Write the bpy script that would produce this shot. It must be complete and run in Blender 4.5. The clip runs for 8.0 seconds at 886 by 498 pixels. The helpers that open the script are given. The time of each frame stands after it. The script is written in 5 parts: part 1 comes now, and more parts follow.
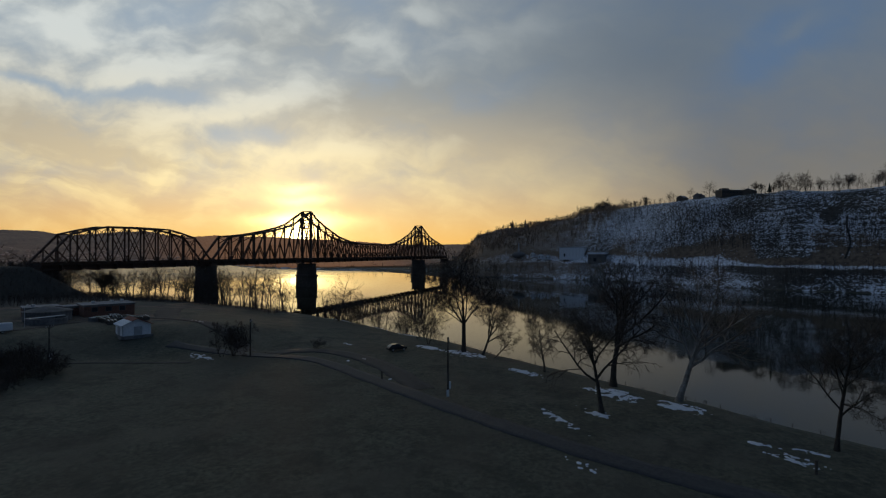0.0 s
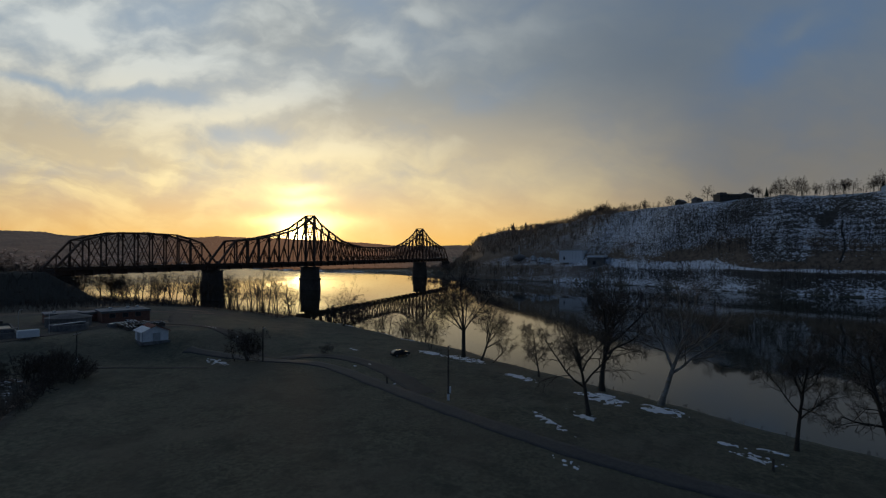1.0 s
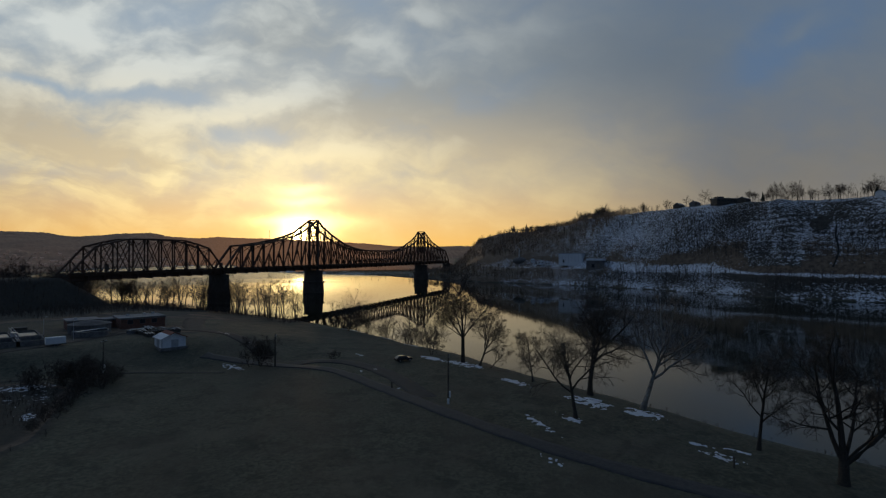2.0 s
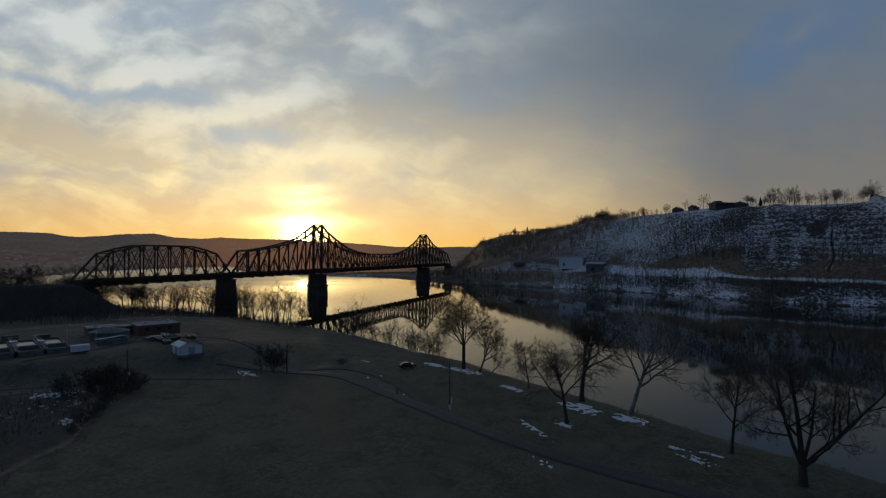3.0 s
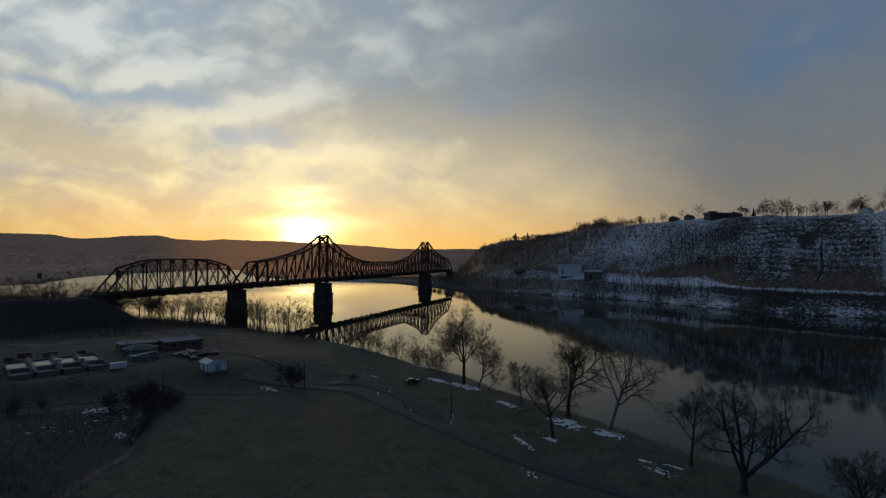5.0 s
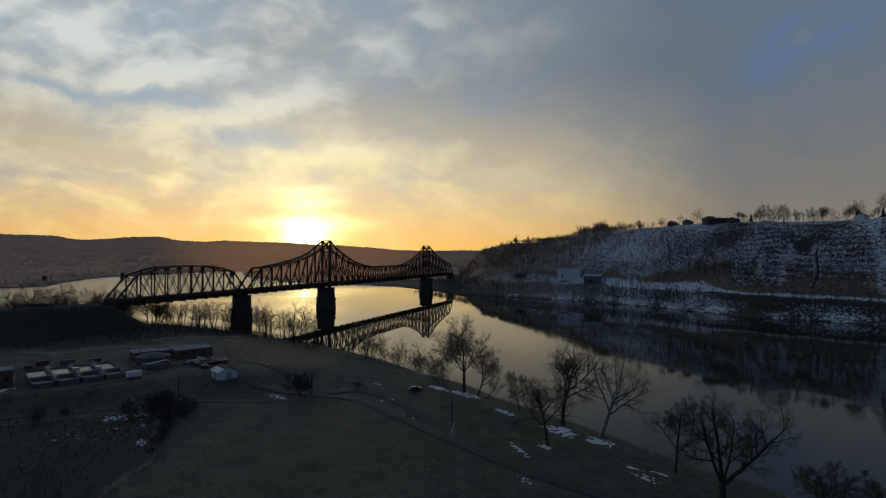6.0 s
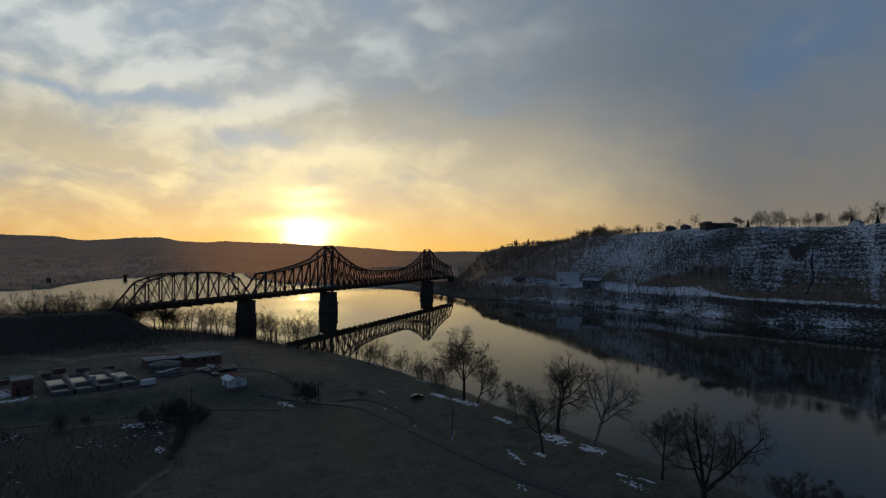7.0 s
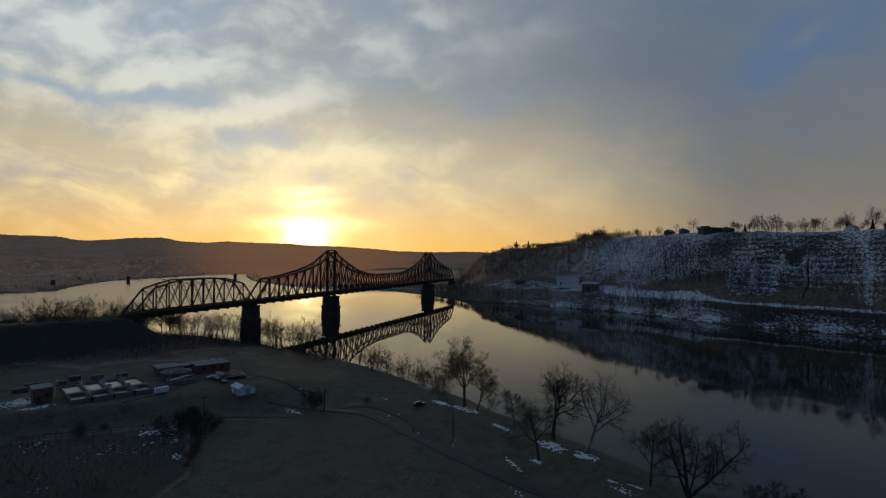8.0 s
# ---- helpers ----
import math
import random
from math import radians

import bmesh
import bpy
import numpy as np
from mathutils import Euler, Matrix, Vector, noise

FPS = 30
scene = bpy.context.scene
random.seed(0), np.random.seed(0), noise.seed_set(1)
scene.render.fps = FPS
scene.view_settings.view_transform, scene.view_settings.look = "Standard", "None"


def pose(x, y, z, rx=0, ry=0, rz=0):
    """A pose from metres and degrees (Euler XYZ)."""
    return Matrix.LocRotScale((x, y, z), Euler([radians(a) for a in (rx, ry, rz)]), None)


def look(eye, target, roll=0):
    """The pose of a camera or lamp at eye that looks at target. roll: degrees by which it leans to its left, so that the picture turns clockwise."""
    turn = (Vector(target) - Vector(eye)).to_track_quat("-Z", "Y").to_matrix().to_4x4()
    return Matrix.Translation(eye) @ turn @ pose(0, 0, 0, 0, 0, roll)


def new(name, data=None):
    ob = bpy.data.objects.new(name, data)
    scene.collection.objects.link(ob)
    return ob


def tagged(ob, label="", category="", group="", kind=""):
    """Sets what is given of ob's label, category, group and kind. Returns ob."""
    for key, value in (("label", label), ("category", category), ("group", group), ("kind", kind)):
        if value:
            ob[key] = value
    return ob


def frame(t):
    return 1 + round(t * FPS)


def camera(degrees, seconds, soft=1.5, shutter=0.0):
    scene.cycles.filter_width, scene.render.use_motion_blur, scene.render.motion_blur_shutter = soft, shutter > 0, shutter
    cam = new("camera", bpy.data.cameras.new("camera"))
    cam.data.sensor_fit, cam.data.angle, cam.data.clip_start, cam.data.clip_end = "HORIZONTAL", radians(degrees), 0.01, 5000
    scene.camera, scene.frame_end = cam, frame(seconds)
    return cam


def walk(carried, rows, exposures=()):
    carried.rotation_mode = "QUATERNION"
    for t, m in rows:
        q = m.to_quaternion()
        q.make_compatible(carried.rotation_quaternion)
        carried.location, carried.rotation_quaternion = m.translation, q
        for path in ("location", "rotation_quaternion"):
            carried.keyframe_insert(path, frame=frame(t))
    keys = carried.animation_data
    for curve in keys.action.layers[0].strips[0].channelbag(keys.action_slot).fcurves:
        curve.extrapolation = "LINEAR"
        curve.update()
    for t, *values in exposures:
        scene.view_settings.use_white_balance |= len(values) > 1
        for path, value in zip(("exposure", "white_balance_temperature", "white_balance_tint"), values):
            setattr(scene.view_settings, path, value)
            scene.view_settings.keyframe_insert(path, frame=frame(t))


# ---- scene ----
cam = camera(79.84, 8.0, soft=1.25)
ROWS = [
    (0.0, -147.12, -234.85, 26.33, -70.694, 0.402, 0.025),
    (0.5, -150.20, -236.01, 27.45, -70.632, 0.426, -0.010),
    (1.0, -153.66, -237.18, 28.70, -70.568, 0.477, -0.036),
    (1.5, -157.37, -238.55, 30.02, -70.522, 0.506, -0.049),
    (3.0, -168.37, -242.44, 34.68, -70.265, 0.552, -0.108),
    (3.5, -171.71, -243.52, 36.38, -70.202, 0.575, -0.151),
    (4.0, -175.00, -244.69, 38.13, -70.178, 0.602, -0.189),
    (4.5, -178.63, -245.84, 40.06, -70.170, 0.631, -0.212),
    (6.0, -188.68, -249.30, 45.72, -70.020, 0.773, -0.291),
    (6.5, -191.89, -250.36, 47.75, -70.001, 0.795, -0.342),
    (7.0, -195.28, -251.50, 49.76, -69.966, 0.821, -0.380),
    (7.5, -198.62, -252.63, 51.85, -69.919, 0.822, -0.404),
    (8.0, -201.85, -253.70, 54.01, -69.891, 0.807, -0.426),
]
walk(cam, [(t, pose(x, y, z, 90 + pitch, roll, yaw)) for t, x, y, z, yaw, pitch, roll in ROWS])

# ---------------------------------------------------------------- world and sun
SUN_AZ, SUN_EL = radians(34.7), radians(1.85)
SUN = Vector((math.cos(SUN_AZ) * math.cos(SUN_EL), math.sin(SUN_AZ) * math.cos(SUN_EL), math.sin(SUN_EL)))


class Nodes:
    """Short hand for a node tree."""

    def __init__(self, tree):
        self.t = tree

    def add(self, kind):
        return self.t.nodes.new(kind)

    def put(self, socket, value):
        if isinstance(value, bpy.types.NodeSocket):
            self.t.links.new(value, socket)
        else:
            socket.default_value = value

    def math(self, op, a, b=0.0, c=0.0, clamp=False):
        n = self.add("ShaderNodeMath")
        n.operation, n.use_clamp = op, clamp
        for s, v in zip(n.inputs, (a, b, c)):
            self.put(s, v)
        return n.outputs[0]

    def vec(self, op, a, b=(0, 0, 0)):
        n = self.add("ShaderNodeVectorMath")
        n.operation = op
        self.put(n.inputs[0], a)
        self.put(n.inputs[1], b)
        return n.outputs["Value"] if op in ("DOT_PRODUCT", "LENGTH") else n.outputs[0]

    def step(self, v, lo, hi, a=0.0, b=1.0):
        n = self.add("ShaderNodeMapRange")
        n.interpolation_type = "SMOOTHSTEP"
        for s, x in zip(n.inputs, (v, lo, hi, a, b)):
            self.put(s, x)
        return n.outputs[0]

    def mix(self, f, a, b, blend="MIX"):
        n = self.add("ShaderNodeMix")
        n.data_type, n.blend_type = "RGBA", blend
        self.put(n.inputs[0], f)
        self.put(n.inputs[6], a if isinstance(a, bpy.types.NodeSocket) else (*a, 1))
        self.put(n.inputs[7], b if isinstance(b, bpy.types.NodeSocket) else (*b, 1))
        return n.outputs[2]

    def noise(self, vector, scale, detail=4.0, rough=0.55, distort=0.0, out=0):
        n = self.add("ShaderNodeTexNoise")
        if vector is not None:
            self.put(n.inputs["Vector"], vector)
        for k, v in (("Scale", scale), ("Detail", detail), ("Roughness", rough), ("Distortion", distort)):
            n.inputs[k].default_value = v
        return n.outputs[out]

    def carried(self, name):
        n = self.add("ShaderNodeAttribute")
        n.attribute_name = name
        return n.outputs["Fac"]

    def xyz(self, v):
        n = self.add("ShaderNodeSeparateXYZ")
        self.put(n.inputs[0], v)
        return n.outputs

    def join(self, x, y, z):
        n = self.add("ShaderNodeCombineXYZ")
        for s, v in zip(n.inputs, (x, y, z)):
            self.put(s, v)
        return n.outputs[0]


world = bpy.data.worlds.new("evening_sky")
scene.world = world
world.use_nodes = True
world.node_tree.nodes.clear()
W = Nodes(world.node_tree)
way = W.add("ShaderNodeTexCoord").outputs["Generated"]
wx, wy, wz = W.xyz(way)
high = W.math("MAXIMUM", wz, 0.0)
toward = W.vec("DOT_PRODUCT", way, tuple(SUN))
sky = W.add("ShaderNodeTexSky")
sky.sky_type, sky.sun_disc, sky.sun_elevation, sky.sun_rotation = "NISHITA", False, SUN_EL, math.pi / 2 - SUN_AZ
sky.altitude, sky.air_density, sky.dust_density, sky.ozone_density = 200.0, 1.0, 3.0, 1.5
# clear sky: deep blue away from the sun, paler towards it
leftward = W.vec("DOT_PRODUCT", way, (0.515, 0.857, 0.0))
side = W.step(leftward, 0.38, 1.0)
clear = W.mix(1.0, sky.outputs[0], (0.016, 0.022, 0.036), "MULTIPLY")
clear = W.mix(1.0, W.mix(side, (0.084, 0.140, 0.232), (0.29, 0.365, 0.43)), clear, "ADD")
# the western sky laid flat: across and up, as tangents from the river's heading
AHEAD = radians(19.9)
deep = W.math("MAXIMUM", W.vec("DOT_PRODUCT", way, (math.cos(AHEAD), math.sin(AHEAD), 0)), 0.15)
across = W.math("DIVIDE", W.vec("DOT_PRODUCT", way, (math.sin(AHEAD), -math.cos(AHEAD), 0)), deep)
upward = W.math("DIVIDE", wz, deep)
plane = W.join(across, upward, 0.0)


def swirl(scale, much, detail):
    c = W.noise(plane, scale, detail, 0.6, 0.0, 1)
    v = W.vec("SCALE", W.vec("SUBTRACT", c, (0.5, 0.5, 0.5)))
    v.node.inputs["Scale"].default_value = much
    return v


bent = W.vec("ADD", W.vec("ADD", plane, swirl(5.0, 0.09, 2)), swirl(19.0, 0.022, 3))


def lump(x, y, rx, ry, tilt, at=bent):
    """A soft oval in the sky, 1 in its middle; tilt in degrees, falling to the right."""
    n = W.add("ShaderNodeMapping")
    n.vector_type = "TEXTURE"
    W.put(n.inputs["Vector"], at)
    n.inputs["Location"].default_value = (x, y, 0)
    n.inputs["Rotation"].default_value = (0, 0, radians(-tilt))
    n.inputs["Scale"].default_value = (rx, ry, 1)
    flat_ = W.vec("MULTIPLY", n.outputs[0], (1, 1, 0))
    return W.math("EXPONENT", W.math("MULTIPLY", W.vec("DOT_PRODUCT", flat_, flat_), -1.0))


def stacked(start, rows, k):
    for r in rows:
        if r[k]:
            start = W.math("MULTIPLY_ADD", lump(*r[:5]), r[k], start)
    return start


# x, y, half width, half height, tilt, cover, brightness
BRIGHT = [(-0.72, 0.415, 0.13, 0.050, 0, 0.3, 0.42), (-0.55, 0.332, 0.12, 0.026, -3, 0.35, 0.62), (-0.485, 0.40, 0.085, 0.043, 30, 0.3, 0.32), (-0.378, 0.263, 0.12, 0.024, -8, 0.3, 0.6),
          (-0.24, 0.188, 0.12, 0.024, 3, 0.3, 0.6), (-0.26, 0.305, 0.13, 0.032, -15, 0.2, 0.32), (-0.111, 0.40, 0.053, 0.024, 20, 0.25, 0.40), (-0.042, 0.441, 0.037, 0.017, 0, 0.4, 0.45),
          (0.177, 0.433, 0.064, 0.024, -10, 0.25, 0.40), (0.69, 0.422, 0.064, 0.017, -30, 0.45, 0.35), (-0.004, 0.188, 0.065, 0.020, -20, 0.1, 0.32), (0.03, 0.395, 0.05, 0.018, 0, 0.2, 0.3)]
DULL = [(-0.73, 0.318, 0.15, 0.012, 6, -0.6, -0.1), (-0.50, 0.285, 0.11, 0.015, 8, -0.55, -0.1), (-0.505, 0.458, 0.096, 0.030, 0, -0.6, -0.2), (-0.30, 0.417, 0.15, 0.064, 0, 0.3, -0.12),
        (-0.73, 0.225, 0.19, 0.041, 14, 0.45, -0.42), (-0.365, 0.220, 0.085, 0.017, 0, -0.5, -0.1), (0.10, 0.30, 0.085, 0.032, -20, -0.35, 0.0), (0.66, 0.395, 0.15, 0.050, -30, -0.62, 0.0),
        (-0.143, 0.279, 0.16, 0.048, -10, 0.25, -0.35), (-0.12, 0.46, 0.05, 0.05, 0, -0.3, -0.1), (0.33, 0.36, 0.20, 0.08, 0, 0.3, -0.25), (0.09, 0.235, 0.14, 0.07, 0, 0.2, -0.42)]
puffs = W.noise(W.vec("MULTIPLY", bent, (1.0, 1.75, 1.0)), 8.0, 6, 0.52)
slant = W.add("ShaderNodeMapping")
slant.vector_type = "TEXTURE"
W.put(slant.inputs["Vector"], bent)
slant.inputs["Rotation"].default_value = (0, 0, radians(-15))
slant.inputs["Scale"].default_value = (0.24, 0.028, 1)
streaks = W.noise(slant.outputs[0], 1.0, 4, 0.55)
low_left = W.math("MULTIPLY", W.step(upward, 0.12, 0.27, 1.0, 0.15), W.step(across, -0.25, -0.5, 0.25, 1.0))
ruffle = W.math("MULTIPLY", W.math("SUBTRACT", puffs, 0.5), W.step(across, -0.15, 0.25, 1.0, 0.35))
mask = W.step(stacked(stacked(W.math("MULTIPLY_ADD", ruffle, 1.9, W.math("SUBTRACT", W.step(across, -0.3, 0.1, 0.62, 0.76), W.step(high, 0.22, 0.40, 0.0, 0.13))), BRIGHT, 5), DULL, 5), -0.05, 0.95)
sheen = W.math("MULTIPLY_ADD", ruffle, 1.75, W.math("MULTIPLY_ADD", W.math("MULTIPLY", W.math("SUBTRACT", streaks, 0.5), low_left), 2.4, W.step(across, -0.2, -0.45, 0.40, 0.50)))
thick = W.step(stacked(stacked(sheen, BRIGHT, 6), DULL, 6), 0.08, 0.98)
c_high = W.mix(side, (0.150, 0.190, 0.235), (0.65, 0.69, 0.67))
c_grey = W.mix(side, (0.128, 0.163, 0.205), (0.35, 0.38, 0.385))
c_low = W.mix(W.step(toward, 0.70, 0.998), (0.215, 0.200, 0.172), (1.0, 0.81, 0.43))
c_dim = W.mix(W.step(toward, 0.70, 0.998), (0.190, 0.180, 0.160), (0.74, 0.59, 0.35))
cloud = W.mix(W.step(high, 0.08, 0.34), W.mix(thick, c_dim, c_low), W.mix(thick, c_grey, c_high))
both = W.mix(mask, clear, cloud)
band = W.mix(W.step(toward, 0.70, 0.995), (0.265, 0.220, 0.160), (0.99, 0.55, 0.125))
haze = W.mix(W.step(W.math("ADD", high, W.math("MULTIPLY", ruffle, 0.10)), -0.02, 0.15), band, both)
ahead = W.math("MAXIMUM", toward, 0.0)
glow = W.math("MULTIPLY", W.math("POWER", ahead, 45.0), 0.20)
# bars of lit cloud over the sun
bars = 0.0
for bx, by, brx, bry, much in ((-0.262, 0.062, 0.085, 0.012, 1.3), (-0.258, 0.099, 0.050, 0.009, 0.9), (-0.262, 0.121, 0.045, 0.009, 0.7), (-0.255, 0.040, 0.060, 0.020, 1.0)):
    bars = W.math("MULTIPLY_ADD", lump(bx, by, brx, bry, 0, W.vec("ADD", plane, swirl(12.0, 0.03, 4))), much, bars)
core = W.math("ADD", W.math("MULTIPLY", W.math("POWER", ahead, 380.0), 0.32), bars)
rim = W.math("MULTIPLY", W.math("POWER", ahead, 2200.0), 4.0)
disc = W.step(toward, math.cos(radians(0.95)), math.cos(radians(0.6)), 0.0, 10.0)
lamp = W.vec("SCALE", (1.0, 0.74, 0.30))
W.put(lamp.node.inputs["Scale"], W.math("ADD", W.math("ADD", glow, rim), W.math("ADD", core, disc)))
# the sky dims overhead and away from the sun
dusk = W.math("MULTIPLY", W.step(toward, -0.7, 0.5, 0.52, 1.0), W.step(high, 0.40, 0.95, 1.0, 0.45))
dim = W.vec("SCALE", haze)
W.put(dim.node.inputs["Scale"], dusk)
dim = W.mix(1.0, dim, W.mix(W.step(toward, -0.1, 0.65), (0.66, 0.92, 1.32), (1.0, 1.0, 1.0)), "MULTIPLY")
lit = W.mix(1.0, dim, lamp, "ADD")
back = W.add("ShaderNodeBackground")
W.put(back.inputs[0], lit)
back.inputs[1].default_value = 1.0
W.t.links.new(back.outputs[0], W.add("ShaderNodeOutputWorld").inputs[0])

sun = new("sun", bpy.data.lights.new("sun", "SUN"))
sun.data.energy, sun.data.angle, sun.data.color = 0.7, radians(0.9), (1.0, 0.62, 0.30)
sun.matrix_world = look((0, 0, 0), -SUN)
scene.view_settings.exposure = 0.0

# ---------------------------------------------------------------- materials


def material(name, rough=0.8, metal=0.0):
    m = bpy.data.materials.new(name)
    m.use_nodes = True
    n = Nodes(m.node_tree)
    b = m.node_tree.nodes["Principled BSDF"]
    b.inputs["Roughness"].default_value = rough
    b.inputs["Metallic"].default_value = metal
    return m, n, b


def bump(n, b, height, strength, distance):
    k = n.add("ShaderNodeBump")
    n.put(k.inputs["Height"], height)
    k.inputs["Strength"].default_value, k.inputs["Distance"].default_value = strength, distance
    n.put(b.inputs["Normal"], k.outputs[0])


def place(n):
    return n.add("ShaderNodeNewGeometry").outputs["Position"]


def grained(name, low, high, scale, rough=0.8, metal=0.0, stain=None, relief=0.0, coord="Position"):
    """Two colours mixed by a fine grain and a coarse stain."""
    m, n, b = material(name, rough, metal)
    p = place(n) if coord == "Position" else n.add("ShaderNodeTexCoord").outputs["Object"]
    f = n.noise(p, scale, 6, 0.65)
    g = n.noise(p, scale * 0.12, 4, 0.6)
    c = n.mix(n.step(f, 0.3, 0.7), low, high)
    c = n.mix(n.step(g, 0.45, 0.7, 0.0, 0.55), c, stain or low)
    n.put(b.inputs["Base Color"], c)
    n.put(b.inputs["Roughness"], n.step(g, 0.2, 0.8, max(rough - 0.12, 0), min(rough + 0.1, 1)))
    if relief:
        bump(n, b, f, 0.6, relief)
    return m


def earth_material():
    """Winter grass, brush and rock, with snow where the sheet carries it."""
    m, n, b = material("winter_ground", 0.95)
    p = place(n)
    snow, rock = n.carried("snow"), n.carried("rock")
    f = n.noise(p, 1.6, 8, 0.75)
    g = n.noise(p, 0.045, 6, 0.65)
    grass = n.mix(n.step(f, 0.36, 0.66), (0.054, 0.056, 0.036), (0.145, 0.140, 0.092))
    grass = n.mix(n.step(n.noise(p, 0.14, 6, 0.7), 0.48, 0.70, 0.0, 0.75), grass, (0.034, 0.038, 0.024))
    grass = n.mix(n.step(n.noise(n.vec("ADD", p, (31, 7, 0)), 0.07, 7, 0.7), 0.50, 0.68, 0.0, 0.7), grass, (0.150, 0.130, 0.090))
    grass = n.mix(n.step(n.noise(n.vec("ADD", p, (5, 61, 0)), 0.26, 5, 0.68), 0.50, 0.64, 0.0, 0.6), grass, (0.030, 0.034, 0.022))
    grass = n.mix(n.step(g, 0.42, 0.66, 0.0, 0.65), grass, (0.092, 0.080, 0.056))
    lumpy = n.step(n.noise(p, 0.35, 8, 0.7), 0.35, 0.65)
    stone = n.mix(n.step(rock, 0.76, 1.0), n.mix(lumpy, (0.034, 0.031, 0.030), (0.095, 0.082, 0.072)), n.mix(lumpy, (0.100, 0.072, 0.050), (0.230, 0.168, 0.118)))
    c = n.mix(rock, grass, stone)
    # rock above 1: rough ground and soil darkened like the shade within brush
    c = n.mix(n.step(rock, 1.0, 2.0), c, n.mix(n.step(f, 0.35, 0.65), (0.022, 0.022, 0.018), (0.060, 0.055, 0.043)))
    q = n.vec("MULTIPLY", p, (0.8, 0.8, 2.0))
    # flakes along the ledges of the quarried end, streaks between the stems of the wooded end
    x, y, z = n.xyz(p)
    flakes = n.noise(q, 0.6, 4, 0.7)
    streaks_ = n.noise(n.vec("MULTIPLY", p, (1.0, 1.0, 0.42)), 0.75, 4, 0.72)
    side_ = n.step(n.math("MULTIPLY_ADD", n.noise(p, 0.03, 3), 80.0, y), -330.0, -270.0)
    s = n.math("ADD", n.math("MULTIPLY", flakes, n.math("SUBTRACT", 1.0, side_)), n.math("MULTIPLY", streaks_, side_))
    s = n.math("ADD", n.math("MULTIPLY", s, 0.7), n.math("MULTIPLY", n.noise(p, 1.1, 4, 0.7), 0.3))
    s = n.math("ADD", s, n.math("MULTIPLY", n.math("SUBTRACT", snow, 0.5), 0.42))
    white = n.step(s, 0.500, 0.532)
    n.put(b.inputs["Base Color"], n.mix(white, c, (0.78, 0.81, 0.86)))
    bump(n, b, n.math("ADD", f, n.math("MULTIPLY", white, 0.5)), 0.6, 0.2)
    return m


def water_material():
    """Calm water below the bridge, ruffled by wind on the open reach beyond it."""
    m, n, b = material("river_water", 0.02)
    p = place(n)
    n.put(b.inputs["Base Color"], n.mix(n.step(n.noise(p, 0.01, 3), 0.3, 0.7), (0.016, 0.019, 0.012), (0.024, 0.026, 0.016)))
    b.inputs["IOR"].default_value = 1.33
    b.inputs["Specular IOR Level"].default_value = 0.31
    x, y, z = n.xyz(p)
    gusts = n.noise(n.vec("MULTIPLY", p, (0.010, 0.004, 0)), 1.0, 5, 0.6)
    open_ = n.math("ADD", y, n.math("MULTIPLY", n.math("SUBTRACT", gusts, 0.5), 260.0))
    ruffled = n.step(open_, 10.0, 260.0)
    w = n.math("ADD", n.noise(p, 0.7, 4, 0.5), n.math("MULTIPLY", n.noise(p, 0.12, 3, 0.5), 2.0))
    bump(n, b, w, 0.035, 0.06)
    n.put(b.inputs["Roughness"], n.math("ADD", n.step(gusts, 0.4, 0.7, 0.0, 0.035), n.math("ADD", n.math("MULTIPLY", ruffled, 0.24), n.step(open_, -90.0, -230.0, 0.0, 0.035))))
    return m


M_EARTH = earth_material()
M_WATER = water_material()
M_STEEL = grained("rusted_dark_steel", (0.060, 0.037, 0.026), (0.130, 0.075, 0.050), 1.4, 0.8, 0.1, (0.14, 0.07, 0.04), 0.01)
M_STONE = grained("weathered_pier_stone", (0.055, 0.043, 0.034), (0.12, 0.095, 0.075), 1.2, 0.9, 0.0, (0.04, 0.032, 0.026), 0.03)
M_BARK = grained("dark_bark", (0.030, 0.025, 0.020), (0.085, 0.070, 0.055), 6.0, 0.95, 0.0, (0.05, 0.045, 0.03), 0.02)
M_PALE = grained("pale_sycamore_bark", (0.16, 0.14, 0.115), (0.46, 0.43, 0.38), 1.6, 0.9, 0.0, (0.13, 0.11, 0.085), 0.01)
M_TWIG = grained("winter_twigs", (0.050, 0.038, 0.030), (0.110, 0.083, 0.064), 3.0, 0.95)
M_WOODS = grained("grey_brown_branches", (0.135, 0.104, 0.080), (0.25, 0.198, 0.155), 0.4, 0.95)
# lighter copy of the branch brown, with haze over the far hill painted in
M_BROWN = grained("brown_hazed_woods", (0.190, 0.140, 0.100), (0.330, 0.250, 0.180), 0.4, 0.95)
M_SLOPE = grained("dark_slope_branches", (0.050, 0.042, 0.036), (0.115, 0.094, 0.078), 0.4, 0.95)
M_SNOW = grained("old_snow", (0.70, 0.73, 0.78), (0.85, 0.87, 0.90), 3.0, 0.7, 0.0, (0.55, 0.56, 0.58), 0.05)
M_ROAD = grained("worn_asphalt", (0.038, 0.038, 0.039), (0.068, 0.067, 0.065), 2.5, 0.85, 0.0, (0.085, 0.08, 0.075), 0.01)
M_WHITE = grained("white_siding", (0.72, 0.73, 0.74), (0.84, 0.85, 0.86), 1.5, 0.6)
M_METAL = grained("grey_sheet_metal", (0.38, 0.40, 0.42), (0.52, 0.54, 0.56), 0.8, 0.45, 0.3, (0.3, 0.3, 0.3))
M_RED = grained("red_brown_roof", (0.16, 0.045, 0.03), (0.26, 0.08, 0.05), 2.0, 0.8)
M_BRICK = grained("brown_brick", (0.15, 0.070, 0.048), (0.24, 0.115, 0.080), 2.0, 0.9)
